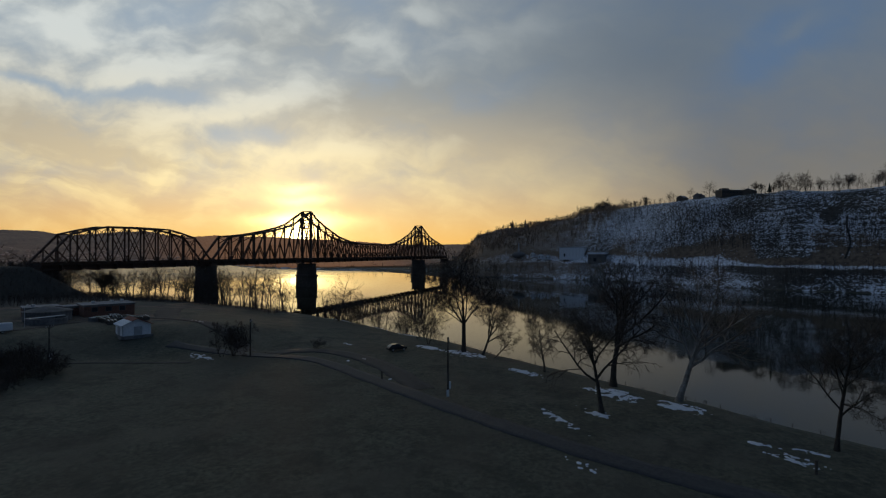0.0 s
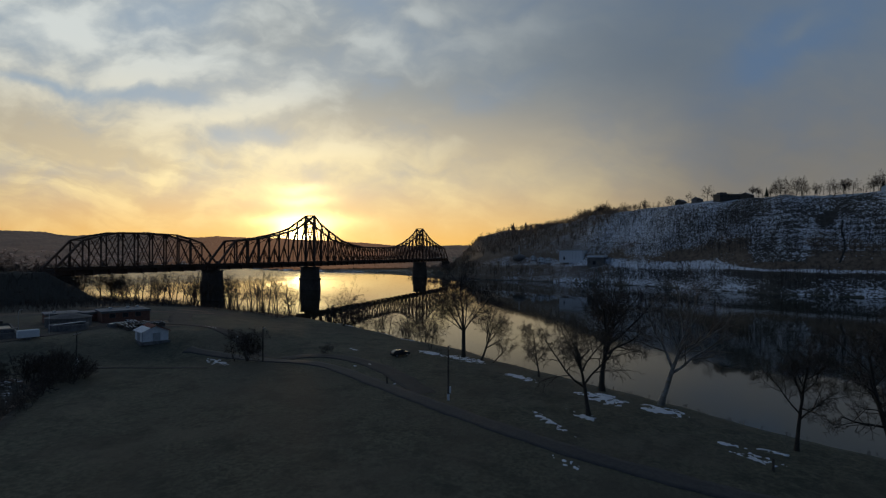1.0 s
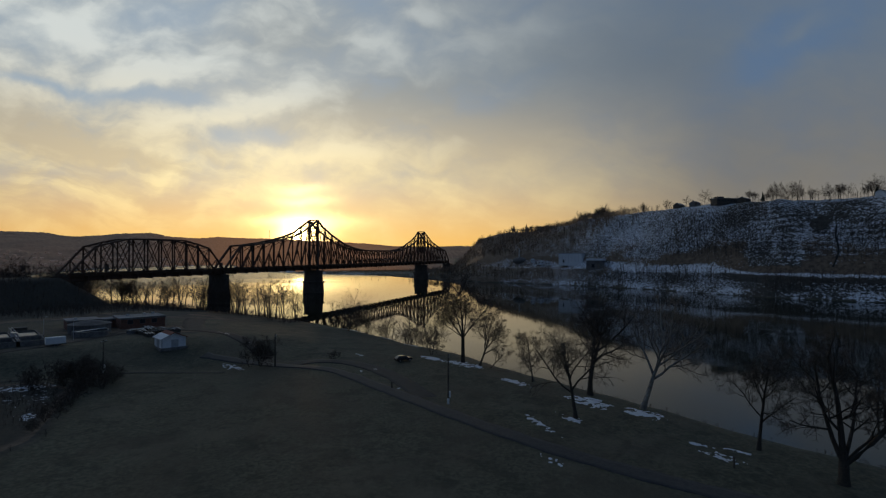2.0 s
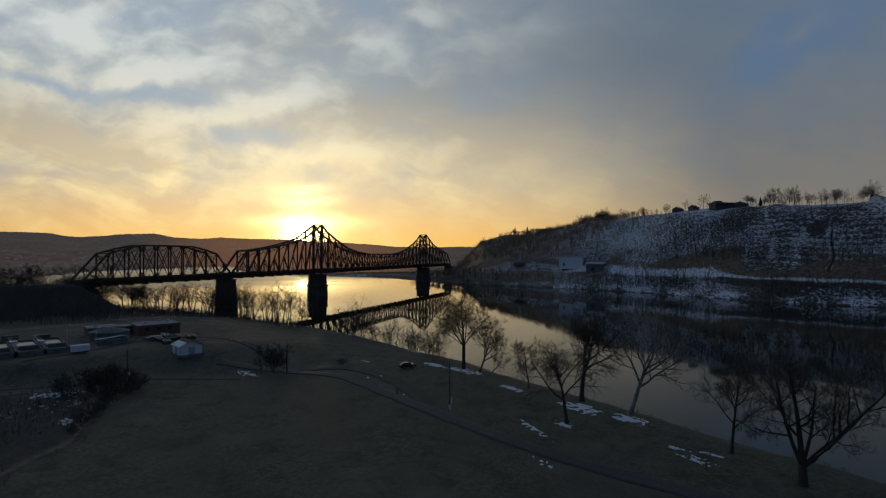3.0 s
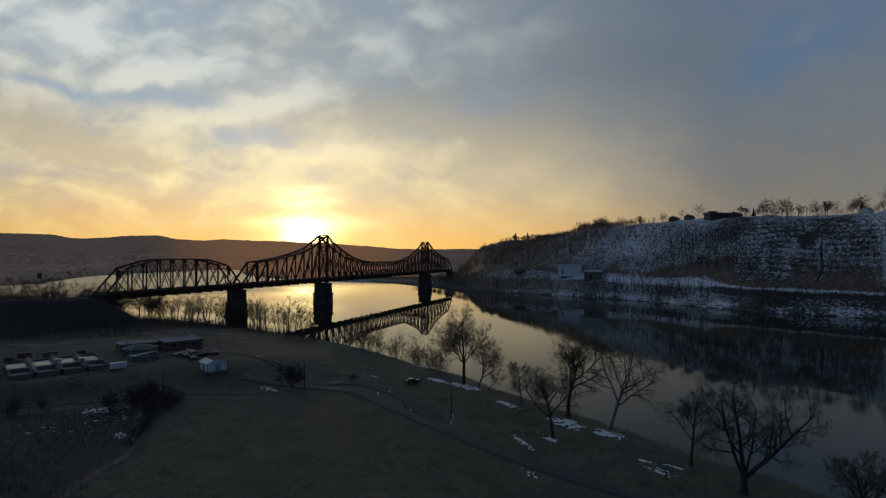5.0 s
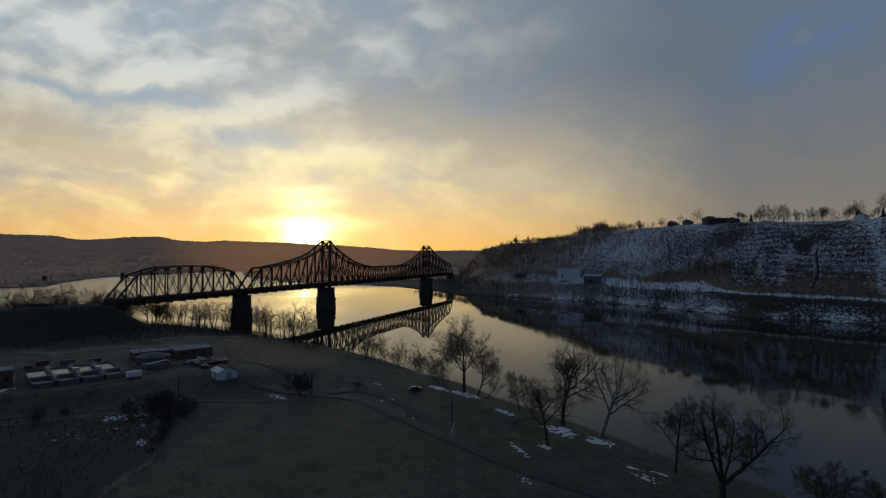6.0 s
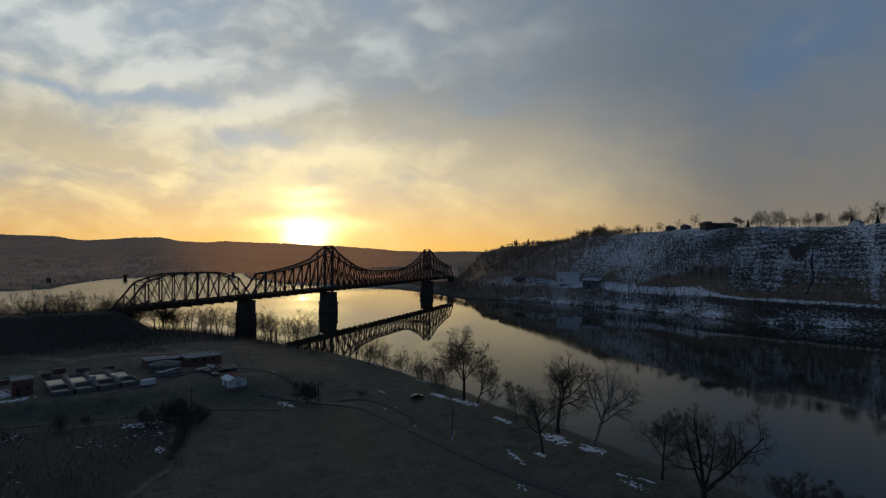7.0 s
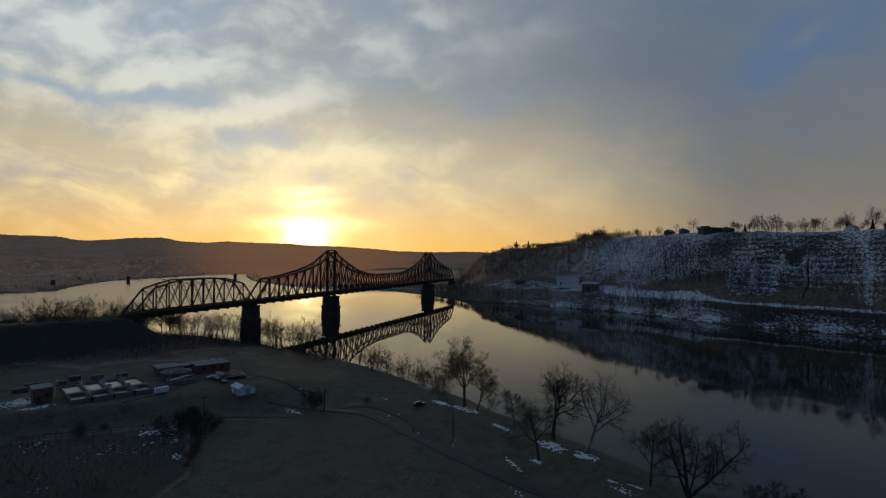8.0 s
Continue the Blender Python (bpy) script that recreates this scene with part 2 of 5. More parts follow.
M_CONC = grained("stained_concrete", (0.11, 0.105, 0.10), (0.22, 0.21, 0.20), 1.2, 0.9, 0.0, (0.08, 0.075, 0.07), 0.01)
M_ROOF = grained("grey_flat_roof", (0.16, 0.16, 0.16), (0.30, 0.30, 0.30), 0.8, 0.9, 0.0, (0.42, 0.43, 0.45))
M_DARK = grained("dark_opening", (0.010, 0.010, 0.012), (0.022, 0.022, 0.024), 1.0, 0.5)
M_PINE = grained("dark_evergreen", (0.012, 0.020, 0.010), (0.035, 0.050, 0.024), 3.0, 0.95)
M_POLE = grained("weathered_pole_timber", (0.06, 0.05, 0.04), (0.13, 0.11, 0.09), 3.0, 0.9)

# ---------------------------------------------------------------- mesh helpers


def mesh(name, verts, faces, smooth=False):
    d = bpy.data.meshes.new(name)
    d.from_pydata([tuple(v) for v in verts], [], faces)
    if smooth:
        d.polygons.foreach_set("use_smooth", [True] * len(d.polygons))
    d.update()
    return d


def part(name, data, mat, parent, label="", m=None):
    """One mesh object under a thing or a part. data: a bmesh or a mesh; m: its pose in the parent's space."""
    if isinstance(data, bmesh.types.BMesh):
        d = bpy.data.meshes.new(name)
        data.to_mesh(d)
        data.free()
        data = d
    ob = new(name, data)
    if mat and not data.materials:
        data.materials.append(mat)
    if parent:
        ob.parent = parent
    if m is not None:
        ob.matrix_basis = m
    if label:
        ob["label"] = label
    return ob


def thing(name, m, label, category, group="", kind="", size=1.0):
    ob = new(name)
    ob.empty_display_size = 0.5
    ob.matrix_basis = m @ Matrix.Diagonal((size, size, size, 1))
    return tagged(ob, label, category, group, kind)


def box(bm, x0, x1, y0, y1, z0, z1, bevel=0.0):
    r = bmesh.ops.create_cube(bm, size=1.0, matrix=Matrix.LocRotScale(((x0 + x1) / 2, (y0 + y1) / 2, (z0 + z1) / 2), None, (x1 - x0, y1 - y0, z1 - z0)))
    if bevel:
        es = list({e for v in r["verts"] for e in v.link_edges})
        bmesh.ops.bevel(bm, geom=es, offset=bevel, segments=1, affect="EDGES")
    return bm


def boxed(*args, bevel=0.0):
    return box(bmesh.new(), *args, bevel=bevel)


# unit members along z: a rolled H and a box, to be scaled to size
def profile(name, outline):
    k = len(outline)
    v = [(x, y, z) for z in (0, 1) for x, y in outline]
    f = [(i, (i + 1) % k, k + (i + 1) % k, k + i) for i in range(k)] + [tuple(range(k - 1, -1, -1)), tuple(range(k, 2 * k))]
    return mesh(name, v, f)


H_BEAM = profile("h_member", [(-.5, -.5), (.5, -.5), (.5, -.3), (.12, -.3), (.12, .3), (.5, .3), (.5, .5), (-.5, .5), (-.5, .3), (-.12, .3), (-.12, -.3), (-.5, -.3)])
BOX_BEAM = profile("box_member", [(-.5, -.44), (-.44, -.5), (.44, -.5), (.5, -.44), (.5, .44), (.44, .5), (-.44, .5), (-.5, .44)])


def between(a, b, w, d):
    """The matrix that lays a unit member from a to b, w across and d deep."""
    a, b = Vector(a), Vector(b)
    v = b - a
    q = v.to_track_quat("Z", "Y")
    return Matrix.LocRotScale(a, q, (w, d, v.length))


def member(name, a, b, w, d, parent, data=None, label=""):
    data = data or H_BEAM
    if not data.materials:
        data.materials.append(M_STEEL)
    return part(name, data, None, parent, label, between(a, b, w, d))


# ---------------------------------------------------------------- ground
NEAR_SHORE = [(-400, -900), (-190, -450), (-110, -330), (-72, -272), (-62, -257), (-50, -242), (-40, -229), (-29, -212), (-16, -196), (-7, -180), (2, -166),
              (14, -148), (27, -122), (38, -98), (48, -62), (56, -30), (62, 0), (60, 24), (40, 46), (-20, 62), (-150, 84), (-500, 150), (-1500, 420), (-4600, 700), (-4600, -900)]
FAR_SHORE = [(-60, -1000), (110, -640), (205, -495), (255, -398), (267, -367), (279, -333), (301, -303), (338, -261), (368, -210), (379, -178), (395, -147), (403, -112), (417, -72), (432, -44), (462, -18), (484, 8), (508, 42), (545, 100),
             (545, 198), (598, 347), (709, 510), (900, 690), (1111, 858), (999, 842), (753, 785), (577, 744), (500, 690), (400, 608), (326, 534), (265, 543), (150, 560), (-100, 640), (-600, 900), (-1500, 1000),
             (-4600, 1400), (-4600, 4600), (4600, 4600), (4600, -4600), (-60, -4600)]
CREST = [(60, -900), (258.7, -574.2), (391.4, -404.9), (440.5, -320.2), (526.6, -239.7), (602.6, -193.2), (690.8, -142.0), (830.0, -22.7), (873.3, 44.0), (954.0, 111.8)]
GULLY = [(297, -377.6), (300.5, -379.5), (308.1, -385.4), (319.6, -388.6), (333.5, -391.0), (346, -396)]
# the foot of the terrace of the works, how wide its slope is, and the unmown ground below it
TOE = [(-250, 20), (-126, -88), (-97, -114), (-87, -126), (-76, -135), (-68, -152), (-50, -164), (-20, -178)]
TOE_WIDE = [12, 12, 12, 14, 24, 30, 34, 36]
ROUGH = [(-87, -127), (-86, -141), (-95, -149), (-111, -164), (-122, -168), (-150, -185), (-190, -190), (-250, -120), (-140, -80), (-126, -90), (-97, -116)]
CREST_Z = [77, 79.0, 80.0, 82.5, 81.2, 80.1, 69.4, 71.9, 53.2, 19.3]


def to_line(px, py, pts, closed=False, values=None):
    """Distance of points to a polyline, and the value along it at the nearest place."""
    best = np.full(px.shape, 1e18)
    val = np.zeros(px.shape)
    n = len(pts)
    for i in range(n if closed else n - 1):
        (ax, ay), (bx, by) = pts[i], pts[(i + 1) % n]
        dx, dy = bx - ax, by - ay
        u = np.clip(((px - ax) * dx + (py - ay) * dy) / (dx * dx + dy * dy), 0, 1)
        d = (px - ax - u * dx) ** 2 + (py - ay - u * dy) ** 2
        near = d < best
        best = np.where(near, d, best)
        if values is not None:
            val = np.where(near, values[i] + u * (values[(i + 1) % n] - values[i]), val)
    return np.sqrt(best), val


def inside(px, py, pts):
    r = np.zeros(px.shape, bool)
    n = len(pts)
    for i in range(n):
        (ax, ay), (bx, by) = pts[i], pts[(i + 1) % n]
        if ay == by:
            continue
        r ^= ((ay > py) != (by > py)) & (px < (bx - ax) * (py - ay) / (by - ay) + ax)
    return r


RNG = np.random.RandomState(7)
LATTICE = RNG.rand(256, 256)


def value_noise(x, y):
    xi, yi = np.floor(x).astype(int), np.floor(y).astype(int)
    fx, fy = x - xi, y - yi
    fx, fy = fx * fx * (3 - 2 * fx), fy * fy * (3 - 2 * fy)
    at = lambda a, b: LATTICE[a % 256, b % 256]
    return (at(xi, yi) * (1 - fx) + at(xi + 1, yi) * fx) * (1 - fy) + (at(xi, yi + 1) * (1 - fx) + at(xi + 1, yi + 1) * fx) * fy


def fractal(x, y, size, octaves=4):
    s, a = 0.0, 1.0
    for _ in range(octaves):
        s = s + a * (value_noise(x / size + 17.3, y / size + 5.1) - 0.5)
        size, a = size / 2, a / 2
    return s


def smooth(v, lo, hi):
    u = np.clip((v - lo) / (hi - lo), 0, 1)
    return u * u * (3 - 2 * u)


def terrain(px, py):
    """Height, snow cover and bare rock of the ground at the points; rock above 1 is darkened soil."""
    px, py = np.asarray(px, float), np.asarray(py, float)
    d_near, _ = to_line(px, py, NEAR_SHORE, True)
    d_near = np.where(inside(px, py, NEAR_SHORE), d_near, -d_near)
    d_far, _ = to_line(px, py, FAR_SHORE, True)
    d_far = np.where(inside(px, py, FAR_SHORE), d_far, -d_far)
    d_near = d_near + 1.2 + fractal(px, py, 14, 3) * 2.0
    n1 = fractal(px, py, 40, 4)
    # near bank: a steep river bank, then a flat field
    z_near = 4.6 * (1 - np.exp(-np.maximum(d_near, 0) / 4.5)) + 1.4 * smooth(d_near, 10, 120) + 0.35 * n1 * smooth(d_near, 4, 30)
    # the works stand on a raised terrace with a grass slope down to the ditch
    d_toe, steep = to_line(px, py, TOE, False, TOE_WIDE)
    z_near = z_near + np.where(inside(px, py, TOE + [(30, -190), (60, 30), (-250, 90), (-250, -20)]), 3.8 * smooth(d_toe, 0, np.maximum(steep, 1)), 0) * smooth(d_near, 10, 62)
    dirt = np.where(inside(px, py, TOE + [(30, -190), (60, 30), (-250, 90), (-250, -20)]), smooth(d_toe, steep + 1, steep + 12), 0) * smooth(n1 + 0.6 * fractal(px, py, 11, 3), -0.15, 0.25) * smooth(py, -150, -118) * (1 - smooth(py, -62, -40)) * smooth(d_near, 12, 40)
    rough = np.where(inside(px, py, ROUGH), smooth(to_line(px, py, ROUGH, True)[0] + 3 * n1, 0, 5), 0)
    # railway embankment on the line of the bridge
    off = np.maximum(np.abs(py - 4) - 6.5, 0)
    end = np.maximum(px - 2, 0)
    fill = 20.8 + 2.2 * smooth(-px, 5, 60) - np.hypot(off, end) / 1.5 + 0.8 * fractal(px, py, 9, 3)
    # soil darkened in colour here, for the shade dense brush casts on itself
    shaded_soil = smooth(fill - z_near, -1.5, 1.5) * (d_near > 0) * (px < 80)
    shaded_soil = np.maximum(shaded_soil, (1 - smooth(d_near + 6 * n1, 10, 22)) * (d_near > 0) * smooth(py, -125, -95) * (px > -20))
    shaded_soil = np.maximum(shaded_soil, (d_near > 0) * smooth(py + 14 * n1, -72, -48) * smooth(px, -70, -45))
    z_near = np.where(px < 80, np.maximum(z_near, fill), z_near)
    # far bank: bank, bench, cut and hillside up to the crest
    d_crest, crest = to_line(px, py, CREST, False, CREST_Z)
    plateau = CREST + [(1600, 500), (4600, 500), (4600, -4600), (60, -4600)]
    top = inside(px, py, plateau)
    u = np.where(top, 1.0, d_far / np.maximum(d_far + d_crest, 1e-6))
    rise = np.interp(u, [0, 0.03, 0.15, 0.18, 0.26, 0.28, 0.34, 0.9, 1.0], [0, 0.045, 0.150, 0.170, 0.225, 0.275, 0.36, 0.97, 1.0])
    ledge = np.sin(crest * rise * 1.1 + 3 * fractal(px, py, 70, 2)) * 0.7 * smooth(u, 0.36, 0.45) * (1 - smooth(u, 0.85, 0.95))
    hill = ledge + crest * rise + n1 * 5.0 * smooth(u, 0.3, 0.6) * (1 - smooth(u, 0.9, 1.0)) + fractal(px, py, 12, 3) * 1.6 * smooth(u, 0.02, 0.1)
    hill = hill + np.where(top, 10 * smooth(d_crest, 0, 400), 0)
    # far valley floor and the ridge behind it
    ox, oy = px + 180.0, py + 250.0
    r = np.hypot(ox, oy)
    az = np.degrees(np.arctan2(oy, ox))
    low = 2.5 * smooth(d_far, 0, 12) + 12 * smooth(d_far, 20, 500)
    ridge = low + n1 * 2 * smooth(d_far, 60, 300)
    mixed = smooth(az, 15.5, 19.0) * smooth(r, 600, 850)
    behind = np.maximum(smooth(py, 40, 160), mixed)
    z_far = hill * (1 - behind) + ridge * behind
    bed = np.maximum(-3.0, -0.35 * np.minimum(-d_near, -d_far))
    z = np.where(d_near > 0, z_near, np.where(d_far > 0, np.maximum(z_far, 0.25 * np.minimum(d_far, 2)), bed))
    on_hill = (d_far > 0) * (1 - behind)
    v = u + 0.05 * fractal(px, py, 24, 3)
    right = 1 - smooth(py, -322, -292)
    start = 0.285 - 0.045 * right
    patchy = fractal(px, py, 34, 4)
    snow = on_hill * (0.535 - 0.03 * (1 - smooth(py, -340, -250)) + 0.22 * patchy + 0.16 * fractal(px, py, 110, 3)) * (1 - (0.12 + 0.08 * right) * (1 - smooth(v, 0.19, 0.21)))
    cut = on_hill * smooth(v, start, start + 0.02) * (1 - smooth(v, start + 0.035, np.maximum(0.38 + 0.60 * fractal(px, py, 34, 4) + 0.05 * smooth(py, -345, -310) * (1 - smooth(py, -270, -240)), start + 0.05)))
    bench = on_hill * smooth(v, 0.200, 0.220) * (1 - smooth(v, start - 0.01, start + 0.01))
    wall = on_hill * smooth(u, 0.125, 0.14) * (1 - smooth(v, 0.195, 0.215)) * right
    foot = on_hill * (1 - smooth(d_far, 4, 9))
    snow = snow - (0.26 + 0.10 * right + 0.35 * fractal(px, py, 22, 3)) * cut + (0.17 + 0.22 * fractal(px, py, 9, 3)) * bench + 0.12 * on_hill * smooth(u, 0.9, 0.96) * (1 - smooth(py, -290, -240)) + (0.07 + 0.3 * fractal(px, py, 12, 2)) * foot - 0.20 * wall
    wooded = smooth(py + 50 * patchy, -235, -165)
    snow = snow * (1 - 0.20 * wooded - 0.12 * smooth(py, -190, -110) - 0.2 * smooth(py, -110, -40))
    # rock ledges across the slope hold the snow in streaks
    snow = snow + 0.085 * np.sin(z * 1.25 + 9 * fractal(px, py, 50, 4)) * on_hill * smooth(u, 0.27, 0.33) * (1 - smooth(u, 0.72, 0.9)) * (1 - smooth(py, -365, -320))
    # the snowy flank of the gully, and pale frozen seeps down the slope
    slope = on_hill * smooth(u, 0.26, 0.30) * (1 - smooth(u, 0.86, 0.95))
    wave = 2.5 * fractal(px, py, 14, 3)
    for line, wide_, much in ((GULLY, 3.4, 0.14), ([(353, -356.5), (342, -353), (331, -349)], 3.5, 0.18), ([(262, -408), (300, -424), (345, -436)], 4.0, 0.14), ([(352, -376), (338, -374)], 3.0, 0.14)):
        d, _ = to_line(px, py, line)
        snow = snow + much * slope * (1 - smooth(d + wave, wide_ * 0.5, wide_))
    d, _ = to_line(px, py, [(345, -384), (354, -388)])
    snow = snow - 0.30 * on_hill * (1 - smooth(d + 2 * wave, 2.0, 7.0))
    snow = np.minimum(snow, 0.60 + 0.08 * bench)
    # old snow left along the low far bank
    snow = snow + (d_far > 0) * behind * (px > 430) * (1 - smooth(d_far, 25, 90)) * (0.40 + 0.5 * patchy)
    snow = snow + rough * (d_near > 0) * np.clip(0.10 + 0.62 * fractal(px + 40, py, 22, 4), 0, 0.40)
    # wooded slope: leaf-litter brown, lightened to stand in for haze
    return z, snow, np.clip(cut + (0.75 + 0.25 * wooded) * on_hill + 0.95 * dirt, 0, 1) + np.maximum(2.0 * shaded_soil, 2.0 * rough * (d_near > 0))


def height(x, y):
    return float(terrain(np.array([x]), np.array([y]))[0][0])


def polar_sheet():
    ang = np.radians(np.concatenate([np.arange(-34, 72, 0.28), np.arange(72, 326, 4.0)]))
    rad, r = [4.0], 4.0
    while r < 4400:
        r += r * 0.03 if r < 60 else (2.2 if r < 320 else (1.8 if r < 660 else (4.0 if r < 900 else r * 0.02)))
        rad.append(r)
    rad = np.array(rad)
    R, A = np.meshgrid(rad, ang, indexing="ij")
    px, py = -180 + R * np.cos(A), -250 + R * np.sin(A)
    z, snow, rock = terrain(px.ravel(), py.ravel())
    v = np.column_stack([px.ravel(), py.ravel(), z])
    nr, na = R.shape
    i = np.arange((nr - 1) * na)
    j, k = i // na, i % na
    k2 = (k + 1) % na
    quads = np.column_stack([j * na + k, (j + 1) * na + k, (j + 1) * na + k2, j * na + k2])
    centre = len(v)
    v = np.vstack([v, [[-180, -250, height(-180, -250)]]])
    fan = [(centre, a, (a + 1) % na) for a in range(na)]
    d = bpy.data.meshes.new("ground")
    d.from_pydata(v.tolist(), [], quads.tolist() + fan)
    d.polygons.foreach_set("use_smooth", [True] * len(d.polygons))
    for key, val in (("snow", snow), ("rock", rock)):
        d.attributes.new(key, "FLOAT", "POINT").data.foreach_set("value", np.append(val, 0.0).astype(np.float32))
    d.update()
    return d


ground = part("ground", polar_sheet(), M_EARTH, None)
tagged(ground, "winter ground of dull grass, brush and snowy hillside", "ground", kind="structure")
bm = bmesh.new()
bmesh.ops.create_circle(bm, cap_ends=True, segments=64, radius=4300, matrix=Matrix.Translation((-180, -250, 0)))
water = part("water", bm, M_WATER, None)
tagged(water, "calm wide river mirroring the evening sky", "river", kind="structure")

# the hazy ridge behind the valley
RIDGE_AT = [-8, 8, 15.4, 17.2, 20, 22.4, 25.2, 28.3, 31.9, 34.8, 37, 39.8, 42.4, 44.5, 46.6, 47.5, 48.4, 51, 52.2, 54.2, 55.2, 56.3, 58.2, 60.3, 66]
RIDGE_Z = [80, 85, 86, 92, 86, 86, 91, 110, 129, 136, 145, 147, 155, 141, 148, 164, 174, 166, 154, 142, 148, 166, 170, 172, 174]


def ridge_height(px, py):
    r = np.hypot(px + 180, py + 250)
    top = np.interp(np.degrees(np.arctan2(py + 250, px + 180)), RIDGE_AT, RIDGE_Z)
    z = 6 + (top - 6) * (0.45 * smooth(r, 1400, 2600) + 0.55 * smooth(r, 2300, 4500)) * (1 - 0.3 * smooth(r, 4550, 4900))
    return z + 7 * fractal(px, py, 240, 5) * smooth(r, 1350, 1900)


def ridge_sheet():
    ang = np.concatenate([np.arange(-8.0, 16.0, 0.5), np.arange(16.0, 66.0, 0.11)])
    rad = np.concatenate([np.arange(900, 1500, 30), np.arange(1500, 4300, 55), [4330, 4400, 4450, 4500, 4550, 4700, 4850]])
    R, A = np.meshgrid(rad, ang, indexing="ij")
    px, py = -180 + R * np.cos(np.radians(A)), -250 + R * np.sin(np.radians(A))
    z = ridge_height(px, py) + (5.0 + 4.0 * smooth(R, 2600, 4400)) * (RNG.rand(*R.shape) - 0.45) * smooth(R, 1350, 1700)
    gz = terrain(px.ravel(), py.ravel())[0].reshape(R.shape)
    near = 1 - smooth(R, 1450, 1650)
    land = smooth(gz, 0.9, 1.3) * smooth(A, 16, 19)
    z = z * (1 - near) + near * (land * (gz + 1.0 + 1.5 * RNG.rand(*R.shape)) - (1 - land) * 12)
    v = np.column_stack([px.ravel(), py.ravel(), z.ravel()])
    nr, na = R.shape
    i = np.arange((nr - 1) * (na - 1))
    j, k = i // (na - 1), i % (na - 1)
    q = np.column_stack([j * na + k, (j + 1) * na + k, (j + 1) * na + k + 1, j * na + k + 1])
    return mesh("backdrop", v.tolist(), q.tolist(), True)


m, n, s_ = material("hazy_far_ridge", 1.0)
p_ = place(n)
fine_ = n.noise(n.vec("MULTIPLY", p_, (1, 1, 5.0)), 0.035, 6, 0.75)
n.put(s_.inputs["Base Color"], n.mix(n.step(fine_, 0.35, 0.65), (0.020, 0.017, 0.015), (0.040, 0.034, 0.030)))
# air light painted as a glow of the ridge itself, stronger towards the sun
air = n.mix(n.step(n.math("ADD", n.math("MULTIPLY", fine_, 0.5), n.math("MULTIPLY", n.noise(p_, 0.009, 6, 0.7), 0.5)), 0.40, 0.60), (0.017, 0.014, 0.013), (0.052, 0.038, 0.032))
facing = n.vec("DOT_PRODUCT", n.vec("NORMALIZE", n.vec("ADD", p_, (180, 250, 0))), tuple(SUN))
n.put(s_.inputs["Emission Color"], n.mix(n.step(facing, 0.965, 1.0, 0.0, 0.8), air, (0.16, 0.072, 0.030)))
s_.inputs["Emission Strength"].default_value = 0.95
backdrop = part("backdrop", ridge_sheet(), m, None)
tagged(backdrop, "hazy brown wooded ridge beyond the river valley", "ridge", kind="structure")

# ---------------------------------------------------------------- bridge
X0, X1, X2, X3, X4 = 8.0, 105.35, 210.3, 444.7, 538.0
WIDE, CHORD = 8.0, 21.6
TOPS = [(105.35, CHORD), (120.0, 36.4), (131, 37.2), (148, 39.2), (166, 42.2), (178, 44.8), (188.5, 47.8), (197, 52.1), (210.3, 58.4), (218, 53.2), (232, 47.2), (253, 39.8),
        (272.5, 36.3), (294, 34.5), (361, 34.5), (382.5, 36.3), (402, 40.5), (423, 47.2), (437, 53.2), (444.7, 58.4), (458, 52.6), (466.5, 48.5), (477, 45), (490, 42), (507, 38.5), (525, 35.4), (538, CHORD)]
SPAN_TOPS = [(8.0, CHORD), (20.7, 34.6), (29.7, 36.9), (38.7, 38.7), (47.7, 38.9), (56.7, 39.0), (65.7, 38.9), (74.7, 38.7), (83.7, 36.9), (92.65, 34.6), (105.35, CHORD)]


def deck(th, xa, xb, step):
    """Bottom chords, floor beams, stringers, track bed and rails of one span; x from the span's own end."""
    n = max(1, round((xb - xa) / step))
    xs = [xa + (xb - xa) * i / n for i in range(n + 1)]
    for y in (0.0, WIDE):
        for a, b in zip(xs, xs[1:]):
            member("bottom_chord", (a, y, CHORD), (b, y, CHORD), 0.9, 1.3, th, BOX_BEAM)
        member("walkway_rail", (xa, y - 0.9 if y == 0 else y + 0.9, CHORD + 1.7), (xb, y - 0.9 if y == 0 else y + 0.9, CHORD + 1.7), 0.08, 0.08, th, BOX_BEAM)
    for y in (-0.75, WIDE + 0.75):
        part("walkway", boxed(xa, xb, y - 0.5, y + 0.5, CHORD + 0.66, CHORD + 0.76), M_POLE, th)
        for x in xs:
            member("railing_post", (x, y * 1.0 - (0.15 if y < 0 else -0.15), CHORD + 0.7), (x, y * 1.0 - (0.15 if y < 0 else -0.15), CHORD + 1.75), 0.09, 0.09, th, BOX_BEAM)
    for x in xs:
        member("floor_beam", (x, -0.6, CHORD - 1.9), (x, WIDE + 0.6, CHORD - 1.9), 0.6, 2.6, th)
    for y in (1.5, 3.2, 4.8, 6.5):
        member("stringer", (xa, y, CHORD - 1.6), (xb, y, CHORD - 1.6), 0.4, 2.3, th)
    part("track_bed", boxed(xa, xb, 0.7, WIDE - 0.7, CHORD - 0.22, CHORD + 0.15), M_POLE, th)
    for y in (1.7, 3.1, 4.9, 6.3):
        member("rail", (xa, y, CHORD + 0.15), (xb, y, CHORD + 0.15), 0.09, 0.18, th)


